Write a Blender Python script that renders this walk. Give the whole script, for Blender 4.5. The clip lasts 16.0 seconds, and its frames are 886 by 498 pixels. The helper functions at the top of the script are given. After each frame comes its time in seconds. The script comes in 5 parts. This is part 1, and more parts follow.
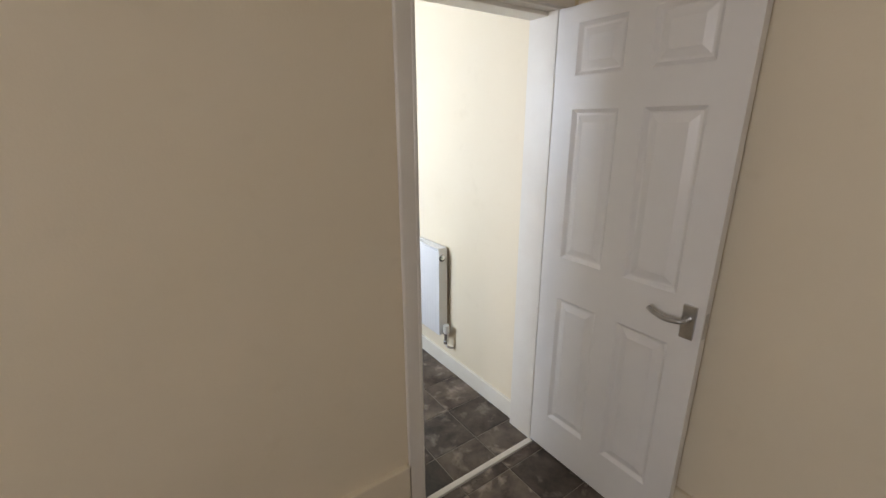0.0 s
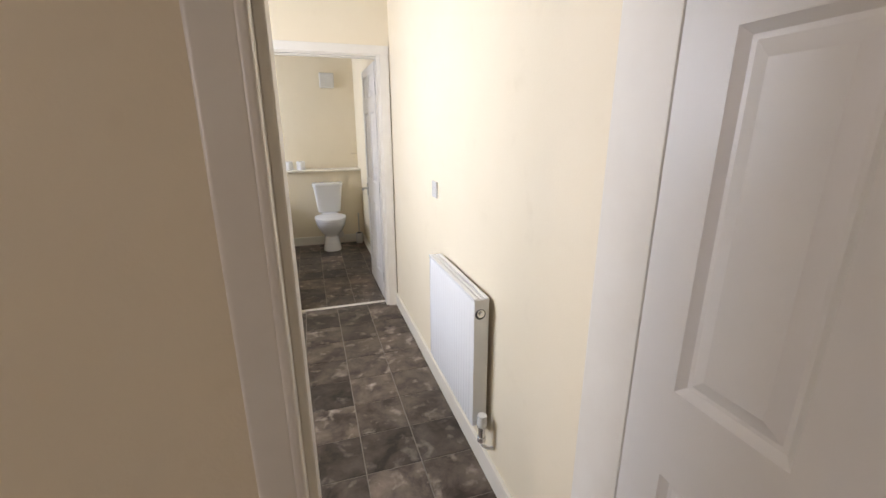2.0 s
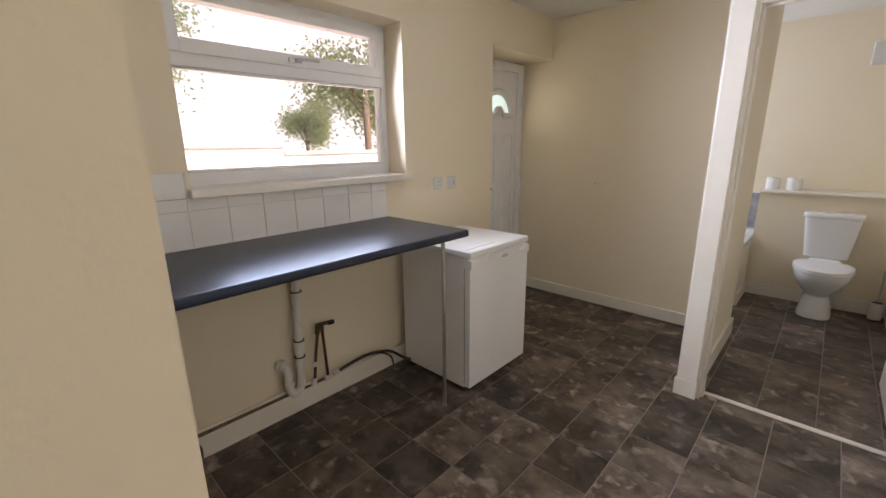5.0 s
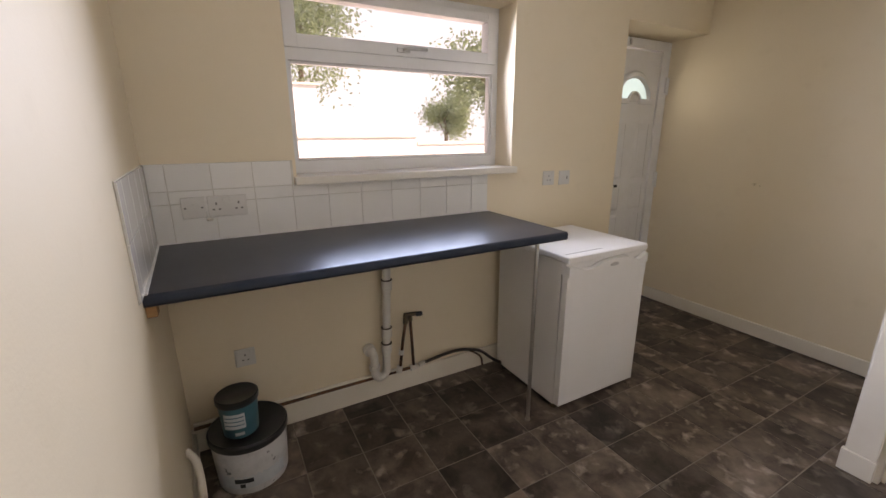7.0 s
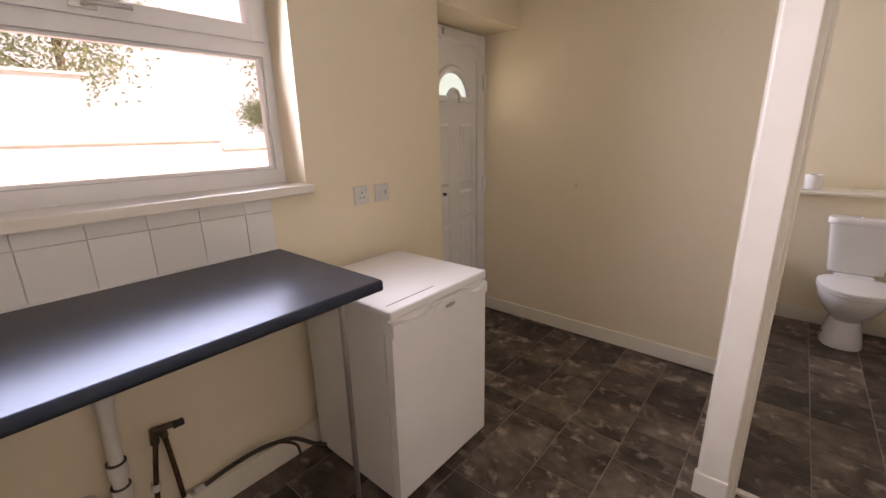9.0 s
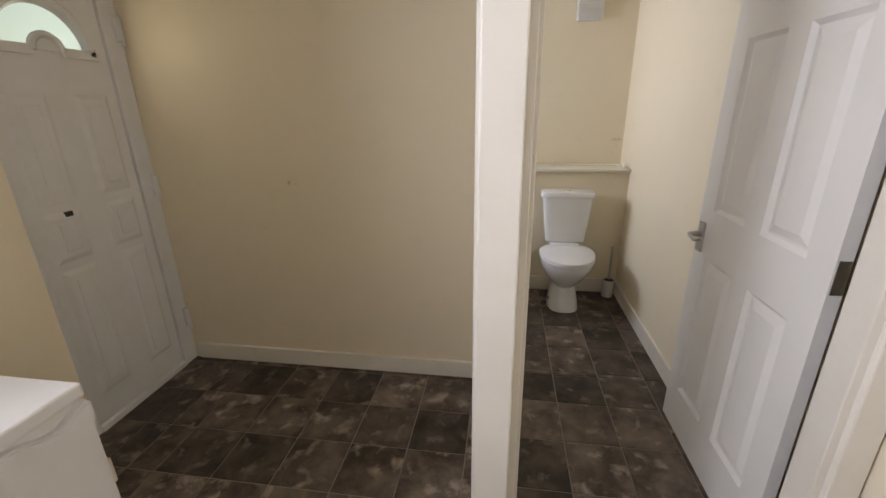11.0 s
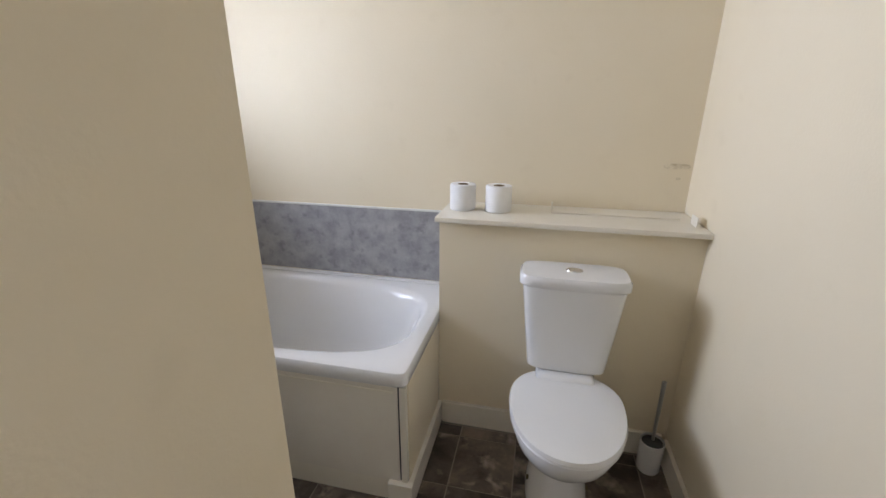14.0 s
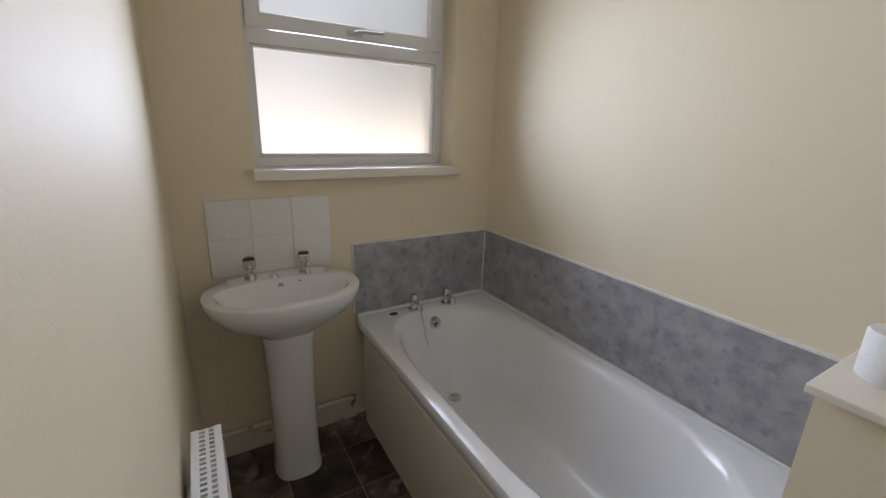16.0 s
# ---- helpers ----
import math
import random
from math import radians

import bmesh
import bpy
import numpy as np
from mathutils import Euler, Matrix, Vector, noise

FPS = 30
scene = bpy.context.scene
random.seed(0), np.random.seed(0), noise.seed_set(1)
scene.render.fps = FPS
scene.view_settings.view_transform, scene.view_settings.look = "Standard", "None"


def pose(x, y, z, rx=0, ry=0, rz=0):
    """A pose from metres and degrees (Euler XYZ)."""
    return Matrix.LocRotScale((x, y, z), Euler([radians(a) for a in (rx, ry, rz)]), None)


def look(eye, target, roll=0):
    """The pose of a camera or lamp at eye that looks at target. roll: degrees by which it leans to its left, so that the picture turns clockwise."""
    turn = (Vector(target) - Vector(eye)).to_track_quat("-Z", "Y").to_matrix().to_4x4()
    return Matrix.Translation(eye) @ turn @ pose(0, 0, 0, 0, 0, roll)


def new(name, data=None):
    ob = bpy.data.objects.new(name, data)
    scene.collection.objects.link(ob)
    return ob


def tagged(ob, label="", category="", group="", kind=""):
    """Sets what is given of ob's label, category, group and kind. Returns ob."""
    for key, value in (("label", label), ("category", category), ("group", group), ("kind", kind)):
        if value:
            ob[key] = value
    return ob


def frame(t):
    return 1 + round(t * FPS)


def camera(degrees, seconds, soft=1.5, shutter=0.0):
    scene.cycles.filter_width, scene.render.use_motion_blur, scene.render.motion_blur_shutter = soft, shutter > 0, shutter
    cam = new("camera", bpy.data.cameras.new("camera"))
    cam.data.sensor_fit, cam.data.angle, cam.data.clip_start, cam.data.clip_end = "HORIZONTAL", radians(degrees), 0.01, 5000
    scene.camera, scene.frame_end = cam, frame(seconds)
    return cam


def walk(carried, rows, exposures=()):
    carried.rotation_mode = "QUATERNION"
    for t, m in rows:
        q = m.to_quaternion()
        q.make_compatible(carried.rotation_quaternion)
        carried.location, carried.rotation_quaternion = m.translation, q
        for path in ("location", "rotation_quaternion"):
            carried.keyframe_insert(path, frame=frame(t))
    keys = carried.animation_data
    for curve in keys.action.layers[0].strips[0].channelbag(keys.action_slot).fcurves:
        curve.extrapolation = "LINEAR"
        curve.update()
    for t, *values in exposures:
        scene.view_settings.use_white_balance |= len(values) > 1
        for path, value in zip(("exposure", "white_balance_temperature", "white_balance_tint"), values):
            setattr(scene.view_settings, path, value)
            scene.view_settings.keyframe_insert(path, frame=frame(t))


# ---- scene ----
cam = camera(94.0, 16.0)
PATH = [
    (0, (0.613, 0.769, 1.576), (1.706, 2.338, 0.99), -0.3),
    (0.5, (0.819, 0.906, 1.553), (1.958, 2.446, 0.977), -0.1),
    (1, (1.011, 1.088, 1.514), (2.084, 2.676, 0.942), 0.5),
    (1.5, (1.233, 1.213, 1.507), (2.064, 2.941, 0.937), -0.1),
    (2, (1.388, 1.369, 1.482), (1.97, 3.198, 0.922), -0.2),
    (2.5, (1.485, 1.565, 1.441), (1.746, 3.468, 0.885), -0.4),
    (3, (1.585, 1.675, 1.447), (1.488, 3.596, 0.901), -1.0),
    (3.5, (1.648, 1.783, 1.438), (1.244, 3.668, 0.904), -1.1),
    (4, (1.617, 1.959, 1.433), (0.87, 3.74, 0.911), -1.2),
    (4.5, (1.546, 2.1, 1.402), (0.47, 3.711, 0.907), -1.2),
    (5, (1.539, 2.237, 1.402), (0.211, 3.65, 0.911), -0.6),
    (5.2, (1.531, 2.272, 1.402), (0.122, 3.602, 0.907), -0.3),
    (7.3, (1.554, 2.505, 1.401), (-0.147, 3.415, 0.873), -0.4),
    (7.5, (1.525, 2.539, 1.405), (-0.147, 3.499, 0.873), -0.4),
    (8, (1.396, 2.668, 1.415), (-0.178, 3.779, 0.878), -0.6),
    (8.5, (1.275, 2.818, 1.426), (-0.157, 4.103, 0.882), -0.8),
    (9, (1.175, 3.003, 1.425), (-0.072, 4.471, 0.886), -1.2),
    (9.5, (1.068, 3.201, 1.428), (0.078, 4.843, 0.859), -1.3),
    (10, (1.012, 3.362, 1.436), (0.296, 5.13, 0.834), -1.5),
    (10.2, (1.024, 3.426, 1.432), (0.409, 5.225, 0.813), -1.4),
    (12.3, (1.379, 4.472, 1.41), (1.335, 6.36, 0.751), -0.5),
    (12.5, (1.42, 4.571, 1.414), (1.358, 6.459, 0.756), -0.5),
    (13, (1.446, 4.847, 1.388), (1.34, 6.735, 0.739), -0.3),
    (13.5, (1.427, 5.143, 1.39), (1.22, 7.022, 0.737), -0.1),
    (14, (1.436, 5.417, 1.364), (1.015, 7.267, 0.728), 0.3),
    (14.5, (1.422, 5.627, 1.404), (0.705, 7.365, 0.721), 0.1),
    (15, (1.331, 5.765, 1.397), (0.291, 7.341, 0.738), 1.0),
    (15.5, (1.3, 5.852, 1.413), (-0.101, 7.135, 0.787), 0.9),
    (16, (1.308, 5.898, 1.449), (-0.338, 6.885, 0.886), 1.9),
]
EXPOSURES = [(0.0, 2.0, 8700, 27), (1.0, 1.9, 8400, 28), (2.0, 1.95, 9400, 33), (3.5, 1.8, 9700, 36), (5.0, 1.65, 9100, 36), (7.5, 1.55, 9300, 40), (8.5, 1.65, 9600, 45), (9.5, 1.55, 10400, 46), (10.2, 1.45, 10300, 41), (12.5, 1.85, 8800, 30), (14.5, 1.65, 8700, 34), (15.5, 1.55, 8700, 33), (16.0, 1.2, 8800, 33)]
walk(cam, [(t, look(eye, target, roll)) for t, eye, target, roll in PATH], EXPOSURES)

# ---- world, sun and exposure ----
world = bpy.data.worlds.new("sky")
scene.world = world
world.use_nodes = True
wn = world.node_tree
sky = wn.nodes.new("ShaderNodeTexSky")
sky.sky_type, sky.sun_disc = "NISHITA", False
sky.sun_elevation, sky.sun_rotation = radians(48), radians(65)
sky.air_density, sky.dust_density = 1.0, 1.5
bg = wn.nodes["Background"]
bg.inputs["Strength"].default_value = 0.12
wn.links.new(sky.outputs[0], bg.inputs["Color"])

sun = new("sun", bpy.data.lights.new("sun", "SUN"))
sun.data.energy, sun.data.angle, sun.data.color = 4.6, radians(0.6), (1.0, 0.97, 0.92)
sun.matrix_world = look((0, 0, 30), (-math.sin(radians(65)) * 27, -math.cos(radians(65)) * 27, 0))


def window_light(name, at, target, w, h, watts, colour, spread=116):
    """Daylight at a window: an area lamp in its opening stands in for it."""
    a = new(name, bpy.data.lights.new(name, "AREA"))
    a.data.shape, a.data.size, a.data.size_y, a.data.energy, a.data.color = "RECTANGLE", w, h, watts, colour
    a.data.spread = radians(spread)
    a.matrix_world = look(at, target)
    return a


SKYLIGHT, BOUNCE = (0.47, 0.71, 1.0), (0.42, 0.68, 1.0)
# lamps stand in for sky from above and light from the yard below
window_light("skylight_kitchen", (-0.455, 3.375, 1.86), (0.545, 3.50, 1.60), 1.04, 0.34, 9.2, SKYLIGHT, 128)
window_light("yard_light_kitchen", (-0.455, 3.375, 1.45), (0.545, 3.50, 1.62), 1.04, 0.36, 5.6, BOUNCE, 128)
window_light("skylight_bathroom", (-0.580, 6.54, 1.93), (0.420, 6.54, 1.73), 0.66, 0.30, 2.3, SKYLIGHT)
window_light("yard_light_bathroom", (-0.580, 6.54, 1.52), (0.420, 6.54, 1.58), 0.70, 0.36, 5.0, BOUNCE)
window_light("skylight_fanlight", (-0.66, 5.345, 1.74), (0.34, 5.345, 1.60), 0.30, 0.13, 0.24, (0.80, 1.0, 0.95), 180)
# lamp in an added, unseen opening that brightens the first room
window_light("added_light_first_room", (-1.66, 0.11, 1.82), (-0.66, 0.11, 1.72), 0.30, 1.0, 8.6, (0.62, 0.80, 1.0), 180)


# ---- materials ----
def material(name, base, rough=0.5, metal=0.0, second=None, scale=6.0, spread=(0.35, 0.65), bump=0.0, bump_scale=80.0,
             fine=None, coat=0.0, jitter=0.0, rough_var=0.0, spec=0.5, swirl=0.0):
    """A surface with two scales of variation: a slow blend to `second`, and a fine grain with relief."""
    m = bpy.data.materials.new(name)
    m.use_nodes = True
    nt = m.node_tree
    p = nt.nodes["Principled BSDF"]
    p.inputs["Roughness"].default_value, p.inputs["Metallic"].default_value = rough, metal
    p.inputs["Base Color"].default_value = (*base, 1)
    p.inputs["Coat Weight"].default_value, p.inputs["Specular IOR Level"].default_value = coat, spec
    geo = nt.nodes.new("ShaderNodeNewGeometry")
    where = geo.outputs["Position"]
    info = nt.nodes.new("ShaderNodeObjectInfo")
    if jitter:
        shift = nt.nodes.new("ShaderNodeVectorMath")
        shift.operation = "SCALE"
        shift.inputs[0].default_value = (17.0, 31.0, 7.0)
        nt.links.new(info.outputs["Random"], shift.inputs["Scale"])
        add = nt.nodes.new("ShaderNodeVectorMath")
        nt.links.new(where, add.inputs[0]), nt.links.new(shift.outputs[0], add.inputs[1])
        where = add.outputs[0]
    colour = None
    if second:
        n = nt.nodes.new("ShaderNodeTexNoise")
        n.inputs["Scale"].default_value, n.inputs["Detail"].default_value, n.inputs["Roughness"].default_value = scale, 7, 0.62
        n.inputs["Distortion"].default_value = swirl
        nt.links.new(where, n.inputs["Vector"])
        ramp = nt.nodes.new("ShaderNodeValToRGB")
        ramp.color_ramp.elements[0].position, ramp.color_ramp.elements[1].position = spread
        ramp.color_ramp.elements[0].color, ramp.color_ramp.elements[1].color = (*base, 1), (*second, 1)
        nt.links.new(n.outputs["Fac"], ramp.inputs["Fac"])
        colour = ramp.outputs["Color"]
        if rough_var:
            mr = nt.nodes.new("ShaderNodeMapRange")
            mr.inputs["To Min"].default_value, mr.inputs["To Max"].default_value = rough - rough_var, rough + rough_var
            nt.links.new(n.outputs["Fac"], mr.inputs["Value"])
            nt.links.new(mr.outputs[0], p.inputs["Roughness"])
    if fine:
        f = nt.nodes.new("ShaderNodeTexNoise")
        f.inputs["Scale"].default_value, f.inputs["Detail"].default_value = fine[1], 5
        f.inputs["Distortion"].default_value = swirl
        nt.links.new(where, f.inputs["Vector"])
        r2 = nt.nodes.new("ShaderNodeValToRGB")
        r2.color_ramp.elements[0].position, r2.color_ramp.elements[1].position = fine[2], fine[3]
        mix = nt.nodes.new("ShaderNodeMixRGB")
        nt.links.new(f.outputs["Fac"], r2.inputs["Fac"]), nt.links.new(r2.outputs["Color"], mix.inputs["Fac"])
        if colour:
            nt.links.new(colour, mix.inputs["Color1"])
        else:
            mix.inputs["Color1"].default_value = (*base, 1)
        mix.inputs["Color2"].default_value = (*fine[0], 1)
        colour = mix.outputs["Color"]
    if jitter and colour:
        hsv = nt.nodes.new("ShaderNodeHueSaturation")
        mr = nt.nodes.new("ShaderNodeMapRange")
        mr.inputs["To Min"].default_value, mr.inputs["To Max"].default_value = 1 - jitter, 1 + jitter
        nt.links.new(info.outputs["Random"], mr.inputs["Value"])
        nt.links.new(mr.outputs[0], hsv.inputs["Value"]), nt.links.new(colour, hsv.inputs["Color"])
        colour = hsv.outputs["Color"]
    if colour:
        nt.links.new(colour, p.inputs["Base Color"])
    if bump:
        b = nt.nodes.new("ShaderNodeTexNoise")
        b.inputs["Scale"].default_value, b.inputs["Detail"].default_value = bump_scale, 4
        nt.links.new(where, b.inputs["Vector"])
        bn = nt.nodes.new("ShaderNodeBump")
        bn.inputs["Strength"].default_value, bn.inputs["Distance"].default_value = bump, 0.004
        nt.links.new(b.outputs["Fac"], bn.inputs["Height"])
        nt.links.new(bn.outputs[0], p.inputs["Normal"])
    return m


def glass(name, rough, tint=(1, 1, 1)):
    m = bpy.data.materials.new(name)
    m.use_nodes = True
    p = m.node_tree.nodes["Principled BSDF"]
    p.inputs["Base Color"].default_value = (*tint, 1)
    p.inputs["Roughness"].default_value, p.inputs["Transmission Weight"].default_value = rough, 1.0
    p.inputs["IOR"].default_value = 1.45
    return m


PAINT = material("cream_emulsion", (0.83, 0.717, 0.55), 0.58, second=(0.81, 0.693, 0.52), scale=2.2, spread=(0.3, 0.7), bump=0.10, bump_scale=140,
                 fine=((0.775, 0.66, 0.49), 9.0, 0.62, 0.85), spec=0.26)
CEIL = material("white_ceiling_paint", (0.80, 0.78, 0.74), 0.7, second=(0.77, 0.74, 0.70), scale=3, bump=0.08, bump_scale=120)
GLOSS = material("white_gloss_paint", (0.80, 0.75, 0.67), 0.28, second=(0.77, 0.71, 0.625), scale=5, bump=0.04, bump_scale=60)
SKIRT = material("cream_skirting_paint", (0.82, 0.765, 0.665), 0.35, second=(0.775, 0.71, 0.60), scale=7, spread=(0.4, 0.8), bump=0.06, bump_scale=70)
DOORW = material("white_door_paint", (0.80, 0.775, 0.74), 0.34, second=(0.775, 0.75, 0.715), scale=4, bump=0.06, bump_scale=220)
UPVC = material("white_upvc", (0.82, 0.82, 0.82), 0.25, second=(0.78, 0.78, 0.77), scale=6)
SLATE = material("slate_effect_vinyl", (0.044, 0.029, 0.022), 0.45, second=(0.205, 0.156, 0.124), scale=6.5, spread=(0.37, 0.72), bump=0.2, bump_scale=40,
                 fine=((0.36, 0.30, 0.255), 12.0, 0.56, 0.75), jitter=0.46, rough_var=0.10, spec=0.36, swirl=0.3)
GROUT = material("vinyl_joint", (0.29, 0.25, 0.215), 0.6, second=(0.20, 0.168, 0.14), scale=20, spread=(0.3, 0.7))
LAMINATE = material("black_laminate", (0.018, 0.017, 0.021), 0.30, second=(0.03, 0.029, 0.033), scale=9, bump=0.05, bump_scale=300, rough_var=0.008, spec=0.55)
LAMINATE.node_tree.nodes["Principled BSDF"].inputs["Specular Tint"].default_value = (0.42, 0.66, 1.0, 1)  # the sky's blue reflection, put into the colour of the sheen
TILEW = material("white_glazed_tile", (0.80, 0.79, 0.76), 0.10, second=(0.78, 0.765, 0.73), scale=3, bump=0.05, bump_scale=14, jitter=0.03)
TGROUT = material("tile_grout", (0.70, 0.67, 0.61), 0.8, second=(0.58, 0.54, 0.47), scale=18)
STEEL = material("chrome", (0.75, 0.75, 0.76), 0.14, 1.0, second=(0.62, 0.62, 0.63), scale=14, rough_var=0.06)
BRUSHED = material("brushed_steel", (0.58, 0.57, 0.55), 0.32, 1.0, second=(0.48, 0.47, 0.46), scale=20)
COPPER = material("aged_copper", (0.24, 0.12, 0.06), 0.45, 0.8, second=(0.09, 0.06, 0.045), scale=22)
BRASS = material("dull_brass", (0.20, 0.15, 0.08), 0.45, 0.8, second=(0.10, 0.08, 0.06), scale=25)
PVCPIPE = material("white_waste_plastic", (0.76, 0.73, 0.68), 0.4, second=(0.68, 0.64, 0.58), scale=12)
CERAMIC = material("white_ceramic", (0.82, 0.82, 0.82), 0.08, second=(0.80, 0.80, 0.80), scale=3, coat=0.3)
ACRYLIC = material("white_acrylic", (0.82, 0.82, 0.83), 0.14, second=(0.80, 0.80, 0.80), scale=3, coat=0.2)
SEATW = material("white_plastic_seat", (0.82, 0.82, 0.82), 0.18, second=(0.80, 0.80, 0.80), scale=3)
PANELG = material("grey_wet_panel", (0.28, 0.28, 0.30), 0.35, second=(0.42, 0.42, 0.435), scale=14, spread=(0.36, 0.66), bump=0.04, bump_scale=60,
                  fine=((0.16, 0.16, 0.178), 21.0, 0.55, 0.82))
SEAL = material("white_sealant", (0.8, 0.8, 0.78), 0.4, second=(0.7, 0.69, 0.66), scale=20)
ENAMEL = material("white_enamel", (0.80, 0.80, 0.79), 0.22, second=(0.775, 0.77, 0.76), scale=4, bump=0.03, bump_scale=90)
FRIDGEW = material("white_fridge_enamel", (0.80, 0.785, 0.765), 0.33, second=(0.775, 0.76, 0.735), scale=3, bump=0.07, bump_scale=260)
# rubber black, also used as painted shade in gaps and hollows
DARKGAP = material("dark_rubber_and_gap_shade", (0.03, 0.03, 0.03), 0.6, second=(0.05, 0.045, 0.04), scale=15)
HOSEM = material("brown_rubber", (0.075, 0.048, 0.034), 0.6, second=(0.035, 0.026, 0.022), scale=9)
BLACKPL = material("black_plastic", (0.018, 0.018, 0.02), 0.35, second=(0.03, 0.03, 0.032), scale=12)
TUBWHITE = material("scuffed_white_plastic", (0.66, 0.66, 0.66), 0.4, second=(0.5, 0.5, 0.5), scale=12, spread=(0.45, 0.7), fine=((0.12, 0.12, 0.12), 22, 0.66, 0.7))
TEAL = material("teal_plastic", (0.03, 0.13, 0.17), 0.35, second=(0.04, 0.17, 0.21), scale=9)
LABELW = material("pale_label", (0.62, 0.66, 0.68), 0.5, second=(0.5, 0.55, 0.58), scale=18)
PAPER = material("tissue_paper", (0.84, 0.83, 0.82), 0.9, second=(0.8, 0.79, 0.78), scale=30, bump=0.3, bump_scale=180)
CARD = material("cardboard", (0.30, 0.20, 0.13), 0.8, second=(0.24, 0.16, 0.1), scale=30)
SOCKET = material("white_socket_plastic", (0.71, 0.69, 0.655), 0.25, second=(0.67, 0.65, 0.61), scale=10)
WOOD = material("raw_wood", (0.42, 0.23, 0.10), 0.6, second=(0.32, 0.17, 0.07), scale=25)
SLOT = material("shaded_socket_slot", (0.20, 0.185, 0.17), 0.6, second=(0.14, 0.13, 0.12), scale=30)
SCUFFED = material("peeling_cream_paint", (0.80, 0.74, 0.64), 0.5, second=(0.70, 0.62, 0.50), scale=9, spread=(0.4, 0.7), bump=0.3, bump_scale=35, fine=((0.33, 0.22, 0.13), 16.0, 0.60, 0.68))
STAIN = material("brown_filler_mark", (0.56, 0.44, 0.29), 0.7, second=(0.80, 0.69, 0.52), scale=45, spread=(0.35, 0.6))
CLEAR = glass("window_glass", 0.0)
FROST = glass("frosted_glass", 0.45, (0.86, 0.97, 1.0))
FANGLASS = glass("teal_frosted_glass", 0.4, (0.68, 0.98, 0.92))
ACRKNOB = glass("clear_acrylic", 0.22, (0.95, 0.96, 0.97))
HAZE = bpy.data.materials.new("bright_hazy_sky")
HAZE.use_nodes = True
hz = HAZE.node_tree.nodes["Principled BSDF"]
hz.inputs["Base Color"].default_value = (0, 0, 0, 1)
hz.inputs["Emission Strength"].default_value = 0.45
hg, hx, hr = HAZE.node_tree.nodes.new("ShaderNodeNewGeometry"), HAZE.node_tree.nodes.new("ShaderNodeSeparateXYZ"), HAZE.node_tree.nodes.new("ShaderNodeValToRGB")
hm = HAZE.node_tree.nodes.new("ShaderNodeMath")
hm.operation, hm.inputs[1].default_value = "DIVIDE", 50.0
# pale near the horizon, clearer blue higher up
for k, (pos, col) in enumerate(((0.36, (0.66, 0.83, 1.0, 1)), (0.66, (0.42, 0.66, 1.0, 1)))):
    hr.color_ramp.elements[k].position, hr.color_ramp.elements[k].color = pos, col
for a, b in ((hg.outputs["Position"], hx.inputs[0]), (hx.outputs["Z"], hm.inputs[0]), (hm.outputs[0], hr.inputs["Fac"]), (hr.outputs["Color"], hz.inputs["Emission Color"])):
    HAZE.node_tree.links.new(a, b)
GROUND = material("pale_concrete_paving", (0.42, 0.415, 0.40), 0.85, second=(0.34, 0.335, 0.32), scale=1.5, bump=0.3, bump_scale=20)
RENDERW = material("pale_render", (0.62, 0.63, 0.63), 0.85, second=(0.54, 0.545, 0.54), scale=2, bump=0.3, bump_scale=40)
COPING = material("brown_coping", (0.42, 0.42, 0.39), 0.85, second=(0.33, 0.33, 0.30), scale=6)
BRICK = material("red_brick", (0.30, 0.14, 0.09), 0.85, second=(0.24, 0.11, 0.07), scale=8)
LEAF = material("leaves", (0.085, 0.12, 0.07), 0.6, second=(0.10, 0.12, 0.08), scale=2, spread=(0.3, 0.7))
lt = LEAF.node_tree
thin, blend = lt.nodes.new("ShaderNodeBsdfTranslucent"), lt.nodes.new("ShaderNodeMixShader")
thin.inputs["Color"].default_value = (0.32, 0.42, 0.22, 1)
blend.inputs["Fac"].default_value = 0.5
lt.links.new(lt.nodes["Principled BSDF"].outputs[0], blend.inputs[1]), lt.links.new(thin.outputs[0], blend.inputs[2])
lt.links.new(blend.outputs[0], lt.nodes["Material Output"].inputs["Surface"])
BARKBROWN = material("bark_brown", (0.12, 0.09, 0.06), 0.9, second=(0.08, 0.06, 0.04), scale=12, bump=0.5, bump_scale=30)


# ---- mesh helpers ----
def part(name, bm, mat, parent=None, label="", smooth=False):
    me = bpy.data.meshes.new(name)
    bmesh.ops.recalc_face_normals(bm, faces=bm.faces)
    bm.to_mesh(me)
    bm.free()
    if smooth:
        for f in me.polygons:
            f.use_smooth = True
        me.set_sharp_from_angle(angle=radians(40))
    me.materials.append(mat)
    ob = new(name, me)
    if parent:
        ob.parent = parent
        ob.matrix_parent_inverse = Matrix.Translation(-Vector(parent["base"])) if "base" in parent else Matrix()
    if label:
        ob["label"] = label
    return ob


def thing(name, label, category, group="", at=(0, 0, 0)):
    """An empty that carries the parts of one thing; at: its base point in the world, in which the parts are drawn."""
    ob = new(name)
    ob.empty_display_size = 0.05
    ob.location = at
    ob["base"] = list(at)
    return tagged(ob, label, category, group)


def mesh_thing(name, bm, mat, label, category, group="", smooth=False):
    return tagged(part(name, bm, mat, smooth=smooth), label, category, group)


def structure(name, bm, mat, label, smooth=False):
    return tagged(part(name, bm, mat, smooth=smooth), label, kind="structure")


